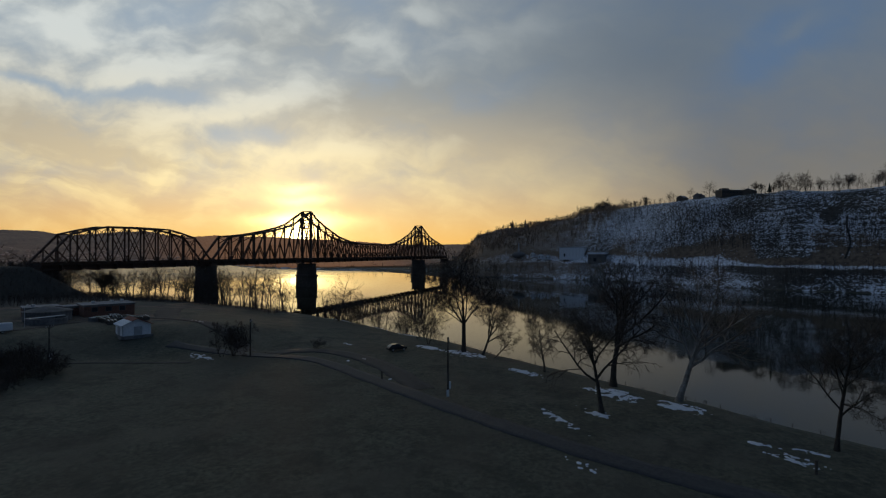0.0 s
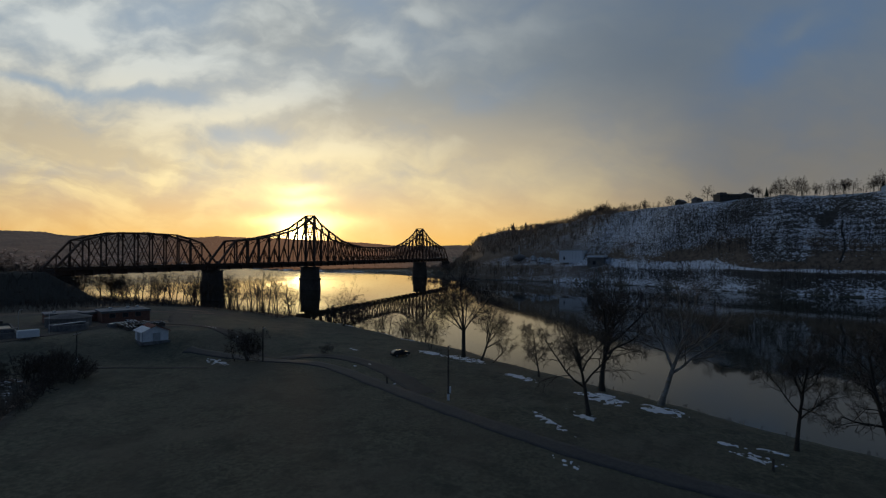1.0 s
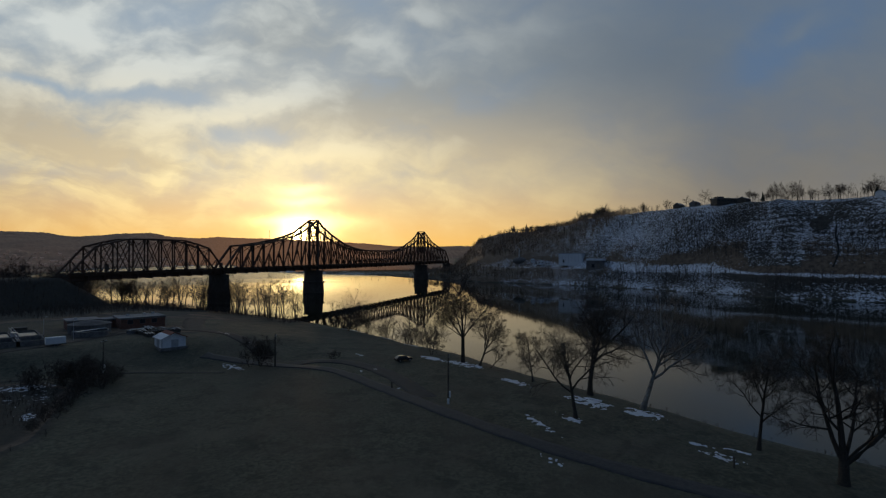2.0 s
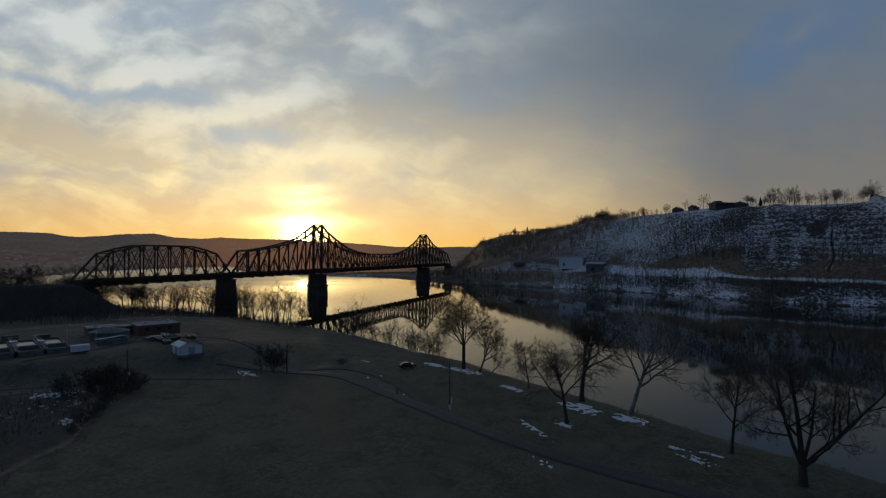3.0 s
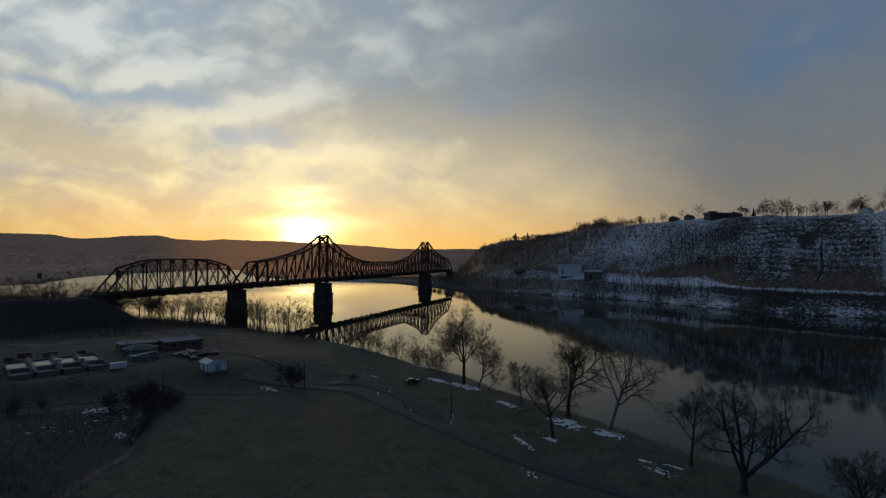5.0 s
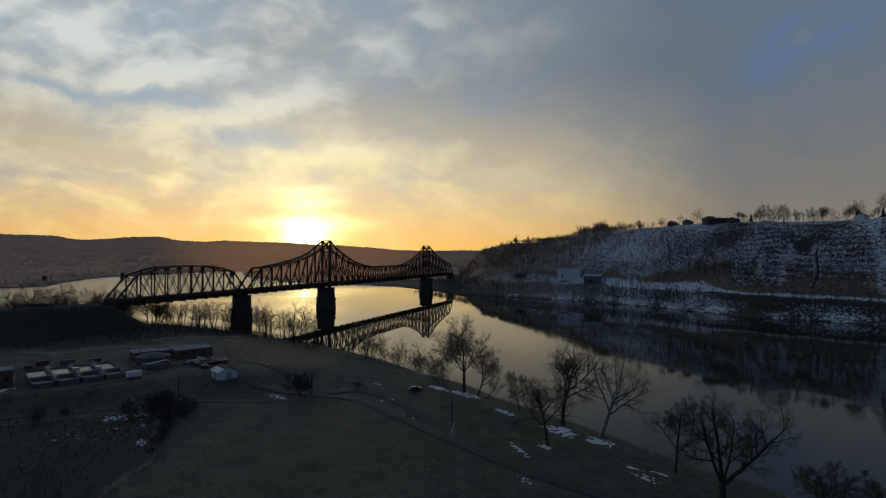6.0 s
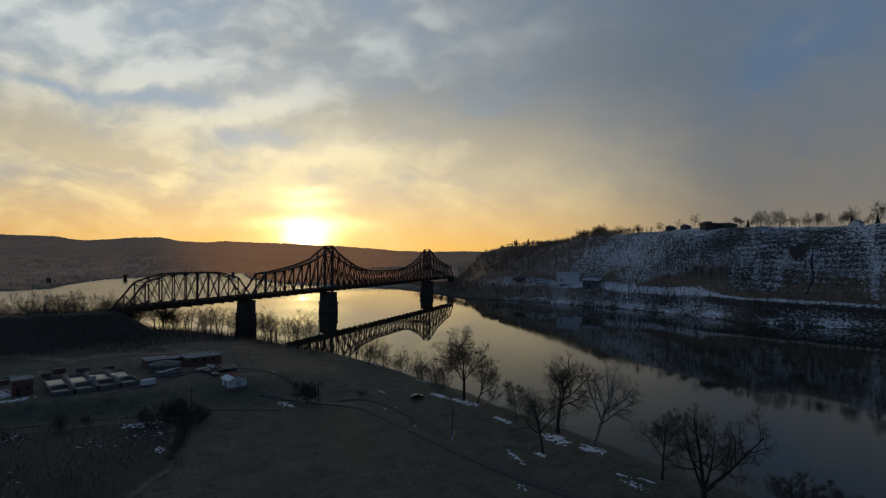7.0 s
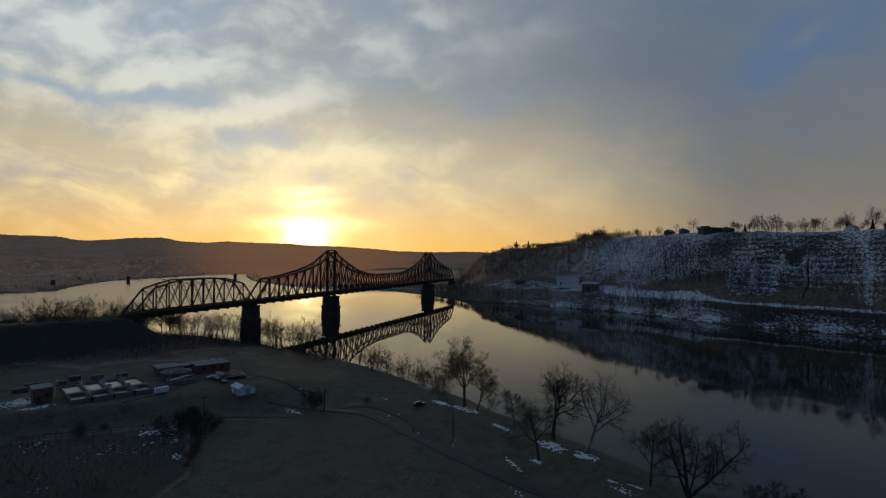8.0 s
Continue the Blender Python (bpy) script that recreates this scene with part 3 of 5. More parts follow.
def truss(th, tops, xs, crossed, size=0.55):
    """Two trusses with chord, verticals, diagonals, and the struts and braces between them."""
    at = lambda x: float(np.interp(x, [p[0] for p in tops], [p[1] for p in tops]))
    for y in (0.0, WIDE):
        for (xa, za), (xb, zb) in zip(tops, tops[1:]):
            member("end_post" if min(za, zb) <= CHORD else "top_chord", (xa, y, za), (xb, y, zb), size * 1.5, size * 1.5, th, BOX_BEAM)
        for x in xs[1:-1]:
            member("vertical", (x, y, CHORD), (x, y, at(x)), size, size, th)
        for i, (a, b) in enumerate(zip(xs, xs[1:])):
            if a == xs[0] or b == xs[-1]:
                continue
            if crossed:
                member("diagonal", (a, y, CHORD), (b, y, at(b)), size * .55, size * .6, th)
                member("diagonal", (a, y, at(a)), (b, y, CHORD), size * .55, size * .6, th)
    for x in xs[1:-1]:
        member("top_strut", (x, 0, at(x)), (x, WIDE, at(x)), size * .6, size * .7, th)
        h = at(x) - CHORD
        if h > 9:
            member("sway_brace", (x, 0, at(x) - 0.3), (x, WIDE, at(x) - min(4.5, h * .3)), size * .4, size * .4, th)
            member("sway_brace", (x, WIDE, at(x) - 0.3), (x, 0, at(x) - min(4.5, h * .3)), size * .4, size * .4, th)
    for a, b in zip(xs[1:-1], xs[2:-1]):
        member("top_lateral", (a, 0, at(a)), (b, WIDE, at(b)), size * .4, size * .4, th)
        member("top_lateral", (a, WIDE, at(a)), (b, 0, at(b)), size * .4, size * .4, th)
    return at


# the simple span beside the bank
span = thing("truss_span", pose(0, 0, 0), "dark rusted steel through-truss rail span on stone piers", "bridge", "bridge spans")
nodes = [8.0] + [20.7 + 9 * i for i in range(9)] + [105.35]
nodes[9] = 92.65
deck(span, X0, X1, 9.0)
top_at = truss(span, SPAN_TOPS, nodes, True)
for y in (0.0, WIDE):
    for a, b in ((8.0, 20.7), (105.35, 92.65)):
        mid = (a + b) / 2
        member("hanger", (mid, y, CHORD), (mid, y, top_at(mid)), 0.4, 0.4, span)
        member("sub_diagonal", (mid, y, top_at(mid)), (b, y, CHORD), 0.4, 0.4, span)

# the cantilever
cant = thing("cantilever_span", pose(0, 0, 0), "dark steel cantilever rail bridge with two peaked towers", "bridge", "bridge spans")
left = [X1] + [120.0 + (X2 - 120.0) * i / 8 for i in range(9)]
midl = [X2 + (X3 - X2) * i / 22 for i in range(23)]
right = [X3 + (525 - X3) * i / 7 for i in range(8)] + [X4]
deck(cant, X1, X4, 10.6)
xs = left + midl[1:] + right[1:]
ct = truss(cant, TOPS, xs, False, 0.75)
for y in (0.0, WIDE):
    for i, (a, b) in enumerate(zip(xs, xs[1:])):
        if a == xs[0] or b == xs[-1]:
            continue
        tower = X2 if abs(a - X2) < abs(a - X3) else X3
        # the diagonals climb towards the nearer tower, with a short brace from the middle of each
        foot, head = (a, b) if (a + b) / 2 < tower else (b, a)
        member("diagonal", (foot, y, CHORD), (head, y, ct(head)), 0.55, 0.6, cant)
        mid, zm = (a + b) / 2, (CHORD + ct(head)) / 2
        member("sub_diagonal", (mid, y, zm), (head, y, CHORD), 0.4, 0.45, cant)
        member("sub_vertical", (mid, y, CHORD), (mid, y, zm), 0.3, 0.35, cant)
    for x in (X2, X3):
        member("tower_post", (x - 0.5, y, CHORD - 1.5), (x - 0.5, y, ct(x) + 0.2), 1.1, 1.3, cant, BOX_BEAM)
        member("tower_post", (x + 0.5, y, CHORD - 1.5), (x + 0.5, y, ct(x) + 0.2), 1.1, 1.3, cant, BOX_BEAM)
for x in (X2, X3):
    for z in (0.2, -6.5, -13.0, -20.0):
        member("tower_strut", (x, 0, 58.4 + z), (x, WIDE, 58.4 + z), 0.8, 0.8, cant)
    for z in (58.2, 51.6, 45.2):
        member("tower_brace", (x, 0, z), (x, WIDE, z - 6.4), 0.45, 0.45, cant)
        member("tower_brace", (x, WIDE, z), (x, 0, z - 6.4), 0.45, 0.45, cant)


def pier(x, wide, deep, base, top):
    th = thing("bridge_pier", pose(x, WIDE / 2, base), "tall tapered stone masonry pier standing in the river", "bridge pier", "bridge piers")
    h = top - base

    def ring(bm, s, z):
        out = []
        for k in range(16):
            a = 2 * math.pi * (k + .5) / 16
            c, sn = math.cos(a), math.sin(a)
            out.append(bm.verts.new((wide / 2 * s * max(-1, min(1, c * 1.3)), deep / 2 * s * max(-1, min(1, sn * 1.04)), z)))
        return out

    def drum(levels):
        bm = bmesh.new()
        rings = [ring(bm, s, z) for s, z in levels]
        for a, b in zip(rings, rings[1:]):
            for k in range(16):
                bm.faces.new((a[k], a[(k + 1) % 16], b[(k + 1) % 16], b[k]))
        bm.faces.new(rings[-1])
        bm.faces.new(rings[0][::-1])
        return bm

    # courses of dressed stone, each a little set in or out
    n = int(h / 1.15)
    rng = random.Random(int(x))
    for i in range(n):
        z0, z1 = h * .96 * i / n, h * .96 * (i + 1) / n
        t = 1.0 - 0.10 * i / n + (0.05 if i < n * 0.5 else 0.0) + rng.uniform(-.006, .006)
        part("stone_course", drum([(t - .008, z0), (t, z0 + .06), (t - .006, z1)]), M_STONE, th)
    part("belt_course", drum([(1.0, h * .48), (1.09, h * .49), (1.09, h * .55), (0.98, h * .56)]), M_STONE, th)
    part("coping", drum([(.90, h * .96), (.97, h * .965), (.97, h)]), M_STONE, th)
    for s in (-1, 1):
        part("bearing", boxed(-1.2, 1.2, s * 4 - 0.7, s * 4 + 0.7, h, h + 1.1, bevel=0.1), M_STEEL, th)
    return th


pier(X1, 7.0, 15.5, -2.0, 18.4)
pier(X2, 8.0, 18.0, -2.0, 18.0)
pier(X3, 8.0, 18.0, -2.0, 18.0)
pier(X0 - 1, 4.0, 11.0, 5.0, 18.4)
pier(X4 + 2, 5.0, 12.0, 1.0, 18.0)

# ---------------------------------------------------------------- trees


class Tubes:
    """Collects tapering tubes into one mesh."""

    def __init__(self):
        self.v, self.f = [], []

    def tube(self, pts, radii, sides):
        start = len(self.v)
        for i, p in enumerate(pts):
            d = (pts[min(i + 1, len(pts) - 1)] - pts[max(i - 1, 0)]).normalized()
            a = d.orthogonal().normalized()
            b = d.cross(a)
            for k in range(sides):
                t = 2 * math.pi * k / sides
                q = p + (a * math.cos(t) + b * math.sin(t)) * radii[i]
                self.v.append((q.x, q.y, q.z))
        for i in range(len(pts) - 1):
            for k in range(sides):
                k2 = (k + 1) % sides
                self.f.append((start + i * sides + k, start + i * sides + k2, start + (i + 1) * sides + k2, start + (i + 1) * sides + k))

    def mesh(self, name, smooth=True):
        return mesh(name, self.v, self.f, smooth)


def tree_meshes(seed, tall, thick, counts=(9, 7, 6, 5), spread=0.58, lean=(0.0, 0.0), bare=0.3, stems=1, droop=0.0, twig=0.018, fork=False, limbs=(), foot=2.5):
    """The trunk with its limbs, and the crown of bare branches and twigs, of one leafless tree."""
    rng = random.Random(seed)
    wood, crown = Tubes(), Tubes()
    fine = len(counts) > 3
    bits = (7, 5, 4 if fine else 3, 3 if fine else 1, 1)
    round_ = (7, 5, 4 if fine else 3, 3, 3)
    ratio = (spread * (1.75 if fork else 1), 0.56, 0.55, 0.6)

    def grow(p, d, length, r, level):
        n = bits[level]
        pts, rad, dirs = [p], [r], [d]
        end = 0.35 if level == 0 else 0.4
        for i in range(n):
            w = (0.10, 0.20, 0.26, 0.30, 0.3)[level]
            d = (d + Vector((rng.uniform(-w, w), rng.uniform(-w, w), rng.uniform(-w, w) + (0.05 if level in (1, 2) else 0.02) - droop * (level > 2)))).normalized()
            p = p + d * (length / n)
            pts.append(p)
            rad.append(max(r * (1 - (1 - end) * (i + 1) / n), twig * 0.6))
            dirs.append(d)
        if level == 0 and not limbs:
            rad[0] *= 1.45
        (wood if level < 2 else crown).tube(pts, rad, round_[level])
        if level >= len(counts):
            return
        k = counts[level]
        spin = rng.uniform(0, 6.28)
        for j in range(k):
            u = (bare if level == 0 else 0.22) + (1 - (bare if level == 0 else 0.22)) * (j + rng.uniform(0.2, 0.9)) / k
            at = min(u, 0.999) * n
            i = int(at)
            q = pts[i].lerp(pts[i + 1], at - i)
            spin += 2.4 + rng.uniform(-0.5, 0.5)
            base = dirs[i + 1]
            side = base.orthogonal().normalized()
            side.rotate(Matrix.Rotation(spin, 3, base))
            open_ = (rng.uniform(0.3, 0.95) if fork else rng.uniform(0.6, 1.15)) if level == 0 else rng.uniform(0.55, 1.1)
            way_ = (base * math.cos(open_) + side * math.sin(open_)).normalized()
            grow(q, way_, length * ratio[level] * rng.uniform(0.7, 1.15) * (1.12 - 0.45 * u), max(rad[i] * (0.72 if fork and level == 0 else 0.58), twig), level + 1)

    if limbs:
        # a short bole that parts into heavy limbs; each limb leans across the river's heading and along it
        top = Vector((0, 0, foot))
        wood.tube([Vector((0, 0, -0.4)), Vector((0, 0, foot * 0.4)), top + Vector((0, 0, 0.3))], [thick * 1.5, thick * 1.1, thick], 9)
        for across_, along_, long_limb, heavy in limbs:
            lean_ = Vector((0.34 * across_ + 0.94 * along_, -0.94 * across_ + 0.34 * along_, 1)).normalized()
            grow(top - lean_ * 0.5, lean_, long_limb, thick * heavy, 0)
        return wood.mesh("trunk"), crown.mesh("crown")
    for s in range(stems):
        a = rng.uniform(0, 6.28) + s * 6.28 / stems
        tilt = 0.0 if stems == 1 else 0.36
        grow(Vector((0.25 * tilt * math.cos(a), 0.25 * tilt * math.sin(a), -0.35)), Vector((lean[0] + tilt * math.cos(a), lean[1] + tilt * math.sin(a), 1)).normalized(),
             tall * (0.46 if fork else 0.80) * (1 if s == 0 else rng.uniform(0.7, 0.97)), thick * (1 if stems == 1 else 0.75), 0)
    return wood.mesh("trunk"), crown.mesh("crown")


def tree(seed, x, y, tall, thick, label, bark=None, z=None, name="tree", group="", **kw):
    t, c = tree_meshes(seed, tall, thick, **kw)
    th = thing(name, pose(x, y, height(x, y) if z is None else z), label, "tree", group)
    part("trunk", t, bark or M_BARK, th)
    part("crown", c, M_WOODS if bark is M_PALE else M_TWIG, th)
    return th


RIVER = "trees on the river bank"
tree(1, -34.6, -200.3, 24.5, 0.42, "tall leafless tree with fine twigs on the river bank", group=RIVER, counts=(9, 8, 7, 6), bare=0.25, spread=0.52, foot=6.0,
     limbs=((0.08, 0.0, 14.0, 0.7), (-0.62, 0.1, 11.5, 0.5), (0.62, -0.1, 11.0, 0.5), (-0.2, 0.5, 12.0, 0.5), (0.3, -0.5, 11.0, 0.4), (-1.2, 0.0, 8.0, 0.3)))
tree(2, -36.4, -205.0, 18.5, 0.30, "leaning leafless tree beside a taller one on the bank", group=RIVER, lean=(0.05, -0.28), fork=True, bare=0.35, counts=(9, 8, 7, 6))
tree(3, -28.9, -189.8, 8.0, 0.14, "small leafless multi-stemmed tree on the bank", group=RIVER, stems=3, bare=0.15, counts=(7, 6, 5, 5))
tree(4, -38.2, -208.0, 7.0, 0.16, "low bent leafless tree leaning over the water", group=RIVER, lean=(0.2, -0.9), counts=(7, 6, 5, 5))
tree(5, -48.5, -220.2, 11.0, 0.20, "small round-crowned leafless tree on the bank", group=RIVER, spread=0.5, bare=0.25, counts=(11, 8, 7, 6))
tree(6, -72.0, -231.4, 20.5, 0.36, "forked leafless tree with drooping twigs beside snow", group=RIVER, lean=(-0.05, 0.12), fork=True, bare=0.45, droop=0.12, counts=(9, 8, 7, 7))
tree(7, -54.7, -232.4, 28.0, 0.55, "large spreading leafless tree rising from a snow patch", group=RIVER, lean=(0.0, -0.05), fork=True, bare=0.45, counts=(9, 8, 7, 7))
tree(8, -60.4, -241.8, 27.0, 0.48, "pale-barked leafless sycamore leaning over the river", bark=M_PALE, group=RIVER, lean=(0.0, -0.24), fork=True, bare=0.4, counts=(8, 7, 6, 5))
tree(9, -77.3, -256.5, 15.5, 0.26, "slender leafless tree near the water's edge", group=RIVER, spread=0.5, counts=(11, 8, 7, 6))
tree(13, -87.3, -263.2, 20.0, 0.52, "broad leafless tree forking low into heavy limbs", group=RIVER, bare=0.3, spread=0.46, counts=(7, 7, 6, 5), foot=2.4,
     limbs=((-0.40, 0.1, 12.5, 0.6), (-0.06, -0.1, 13.2, 0.8), (0.25, 0.15, 11.0, 0.5), (0.95, -0.1, 15.0, 0.6), (1.25, 0.2, 10.5, 0.4)))
tree(11, -98.2, -275.5, 12.5, 0.28, "round dense leafless tree at the bank", group=RIVER, spread=0.5, bare=0.2, counts=(11, 8, 7, 7))
tree(12, -100.5, -281.0, 11.5, 0.26, "round dense leafless tree at the bank", group=RIVER, spread=0.5, bare=0.2, counts=(11, 8, 7, 7))

# a few leafless shapes, shared by the many trees along the banks
KINDS = []
for k in range(6):
    KINDS.append(tree_meshes(100 + k, 12.0, 0.18, counts=(10, 7, 6), spread=0.56 + 0.05 * (k % 3), bare=0.2, stems=1 + k % 2, twig=0.030))
THIN = [tree_meshes(150 + k, 12.0, 0.19, counts=(9, 6, 4), spread=0.40 + 0.05 * (k % 3), bare=0.30, stems=1 + k % 2, twig=0.023) for k in range(7)]
ROUND = [tree_meshes(170 + k, 11.0, 0.22, counts=(8, 8, 7), spread=0.60, bare=0.42, fork=True, twig=0.030) for k in range(5)]
THICK = [tree_meshes(190 + k, 3.8, 0.05, counts=(6, 6, 4), spread=0.85, bare=0.06, stems=4, twig=0.03) for k in range(3)]
BUSHES = [tree_meshes(200 + k, 5.0, 0.05, counts=(5, 4, 3), spread=0.5, bare=0.08, stems=3, twig=0.028) for k in range(3)]


def stand(kinds, x, y, size, label, name, category, group, rng, z=None):
    t, c = rng.choice(kinds)
    th = thing(name, Matrix.LocRotScale((x, y, height(x, y) if z is None else z), Euler((0, 0, rng.uniform(0, 6.28))), (size, size, size * rng.uniform(0.9, 1.15))), label, category, group)
    part("trunk", t, M_BARK, th)
    part("crown", c, M_TWIG, th)
    return th


def along(pts, n, rng, jitter):
    """Places along a polyline, a little off it."""
    seg = [math.dist(a, b) for a, b in zip(pts, pts[1:])]
    total = sum(seg)
    for i in range(n):
        s = total * (i + rng.uniform(0.1, 0.9)) / n
        for (ax, ay), (bx, by), l in zip(pts, pts[1:], seg):
            if s <= l:
                u = s / l
                yield ax + (bx - ax) * u + rng.uniform(-jitter, jitter), ay + (by - ay) * u + rng.uniform(-jitter, jitter)
                break
            s -= l


rng = random.Random(5)
for x, y in along([(30, -112), (42, -72), (50, -42), (56, -8), (58, 18)], 66, rng, 4.5):
    stand(THIN, x - 7, y - 1, rng.uniform(1.0, 1.6), "leafless bank tree dark against the river", "tree", "tree", "trees below the bridge", rng)
for x, y in along([(52, 26), (20, 46), (-40, 58), (-110, 70), (-190, 86)], 140, rng, 8):
    stand(KINDS if rng.random() < .5 else ROUND, x, y - 4, rng.uniform(1.5, 2.1), "leafless tree behind the railway embankment", "tree", "tree", "trees behind the embankment", rng)
for x, y in along([(26, -126), (12, -150), (0, -170), (-8, -182)], 38, rng, 1.6):
    low_ = rng.random() < .5
    stand(BUSHES if low_ else THIN, x - 1.5, y, rng.uniform(1.0, 1.9) if low_ else rng.uniform(0.5, 1.05), "slender leafless tree on the river bank", "tree", "tree", "saplings on the river bank", rng)
for x, y in along([(28, -118), (38, -82), (46, -46), (52, -12), (54, 16)], 26, rng, 3):
    stand(BUSHES, x - 5, y, rng.uniform(0.6, 1.25), "low leafless brush under the bank trees", "shrub", "shrub", "brush below the bridge", rng)
for x, y in ((-60.5, -157), (-24, -187), (-22, -184)):
    stand(BUSHES, x, y, rng.uniform(0.8, 1.3), "bare brown shrub on the grass", "shrub", "shrub", "shrubs on the field", rng)
for x, y, s in ((-91, -130, 1.1), (-88, -133, 1.3), (-85.5, -136, 1.4), (-83.5, -139, 1.35), (-84, -143, 1.3), (-87, -139, 1.3), (-89, -136.5, 1.2), (-90, -143, 1.1), (-87.5, -145, 1.0), (-94, -147, 0.9), (-98, -150, 0.8),
                (-101, -153, 0.8), (-105.5, -156, 0.75), (-109, -159, 0.6), (-93, -134, 0.9), (-81.5, -133, 1.1), (-79.5, -129.5, 1.0), (-84, -131, 1.2), (-101, -113, 0.9), (-104, -117, 0.8), (-98, -118, 0.7)):
    stand(THICK, x, y, s * 0.88, "dense dark thicket of bare brush by the field", "shrub", "shrub", "thicket by the field", rng)
tree(61, -58.6, -158.3, 7.5, 0.11, "dense bushy leafless tree beside a pole on the field", name="tree", group="trees on the field", stems=4, bare=0.12, spread=0.7, counts=(8, 7, 6, 5))
tree(62, 4.0, -146.0, 16.0, 0.24, "round bushy leafless tree on the bank by the bridge", group=RIVER, stems=3, bare=0.15, spread=0.6, counts=(7, 5, 4, 3))
stand(THICK, -44.2, -169.4, 0.6, "small dark round bush inside the loop of the lane", "shrub", "shrub", "shrubs on the field", rng)


def wood_stuff(name, pts, sizes, seed, label, branchy=12, mat=None, wide=1.0):
    """Many small leafless trees as one mesh, for the far woods."""
    rng = random.Random(seed)
    shapes = []
    for s in range(8):
        t = Tubes()
        h = 1.0
        t.tube([Vector((0, 0, -0.05)), Vector((rng.uniform(-.04, .04), rng.uniform(-.04, .04), h * .5)), Vector((rng.uniform(-.08, .08), rng.uniform(-.08, .08), h))], [0.022, 0.014, 0.004], 3)
        for b in range(branchy):
            z0 = rng.uniform(0.25, 0.9)
            a = rng.uniform(0, 6.28)
            l = rng.uniform(0.22, 0.50) * (1.15 - z0 * 0.6)
            p0 = Vector((0, 0, z0))
            p1 = p0 + Vector((math.cos(a) * l * .7, math.sin(a) * l * .7, l * .8))
            t.tube([p0, p1], [0.010, 0.003], 3)
            for c in range(1):
                a2 = a + rng.uniform(-1.2, 1.2)
                q0 = p0.lerp(p1, rng.uniform(.3, .8))
                t.tube([q0, q0 + Vector((math.cos(a2), math.sin(a2), 1.1)) * l * .4], [0.006, 0.002], 3)
        shapes.append((np.array(t.v), np.array(t.f)))
    vs, fs, n = [], [], 0
    for (x, y, z), h in zip(pts, sizes):
        v, f = shapes[rng.randrange(8)]
        a = rng.uniform(0, 6.28)
        c, s = math.cos(a), math.sin(a)
        w = h * wide * rng.uniform(0.8, 1.2)
        vs.append(np.column_stack([x + (v[:, 0] * c - v[:, 1] * s) * w, y + (v[:, 0] * s + v[:, 1] * c) * w, z + v[:, 2] * h]))
        fs.append(f + n)
        n += len(v)
    d = bpy.data.meshes.new(name)
    d.from_pydata(np.vstack(vs).tolist(), [], np.vstack(fs).tolist())
    d.update()
    ob = part(name, d, mat or M_TWIG, None)
    return tagged(ob, label, "woods", kind="stuff")


def scatter(n, box_, keep, seed):
    r = np.random.RandomState(seed)
    x = r.uniform(box_[0], box_[1], n)
    y = r.uniform(box_[2], box_[3], n)
    z, snow, rock = terrain(x, y)
    ok = keep(x, y, z, r)
    return np.column_stack([x[ok], y[ok], z[ok]])


def hill_keep(x, y, z, r):
    d, _ = to_line(x, y, FAR_SHORE, True)
    ins = inside(x, y, FAR_SHORE)
    dc, _ = to_line(x, y, CREST)
    u = np.where(inside(x, y, CREST + [(1600, 500), (4600, 500), (4600, -4600), (60, -4600)]), 1.0, d / (d + dc))
    dense = np.where(y > -215, 1.0, 0.5) * np.where((u > 0.17) & (u < 0.33), 0.06, 1.0) * np.where(u < 0.19, 1.3, 1.0)
    dense = dense * np.where(dc < np.where(y > -225, 16, 27), np.where(y > -225, 0.5, 0.05), 1.0) * np.clip(0.75 + 1.6 * fractal(x, y, 45, 3), 0.1, 1)
    return ins & (d > 3) & ((u < 0.98) | (dc < 25)) & (z > 1) & (r.rand(len(x)) < dense) & ~((np.hypot(x - 420, y + 178) < 22) | (np.hypot(x - 402, y + 199) < 14) | (np.hypot(x - 440, y + 146) < 9))


hill_pts = scatter(56000, (180, 760, -620, 60), hill_keep, 3)
right_pts = scatter(42000, (180, 480, -620, -225), hill_keep, 13)
left_pts = hill_pts[hill_pts[:, 1] > -225][::4]
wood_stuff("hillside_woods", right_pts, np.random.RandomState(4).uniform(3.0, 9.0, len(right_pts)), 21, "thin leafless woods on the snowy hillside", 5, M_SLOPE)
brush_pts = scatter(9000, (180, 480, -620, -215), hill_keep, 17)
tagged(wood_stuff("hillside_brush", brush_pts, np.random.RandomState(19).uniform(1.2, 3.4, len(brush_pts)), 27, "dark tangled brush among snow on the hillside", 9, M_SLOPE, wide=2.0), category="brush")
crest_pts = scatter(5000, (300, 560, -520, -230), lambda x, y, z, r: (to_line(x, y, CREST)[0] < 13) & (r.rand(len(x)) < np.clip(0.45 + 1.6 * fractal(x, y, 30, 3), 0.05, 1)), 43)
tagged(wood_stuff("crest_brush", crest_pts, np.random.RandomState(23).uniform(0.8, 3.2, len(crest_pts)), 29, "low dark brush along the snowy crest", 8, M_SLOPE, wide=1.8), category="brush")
grove_pts = scatter(9000, (505, 760, -270, -90), lambda x, y, z, r: (to_line(x, y, CREST)[0] < 24) & (r.rand(len(x)) < np.clip(0.5 + 1.3 * fractal(x, y, 26, 3), 0.1, 1)), 47)
wood_stuff("crest_woods", grove_pts, np.random.RandomState(25).uniform(3.0, 8.5, len(grove_pts)), 31, "brown leafless woods along the crest of the hill", 9, M_BROWN, wide=1.4)
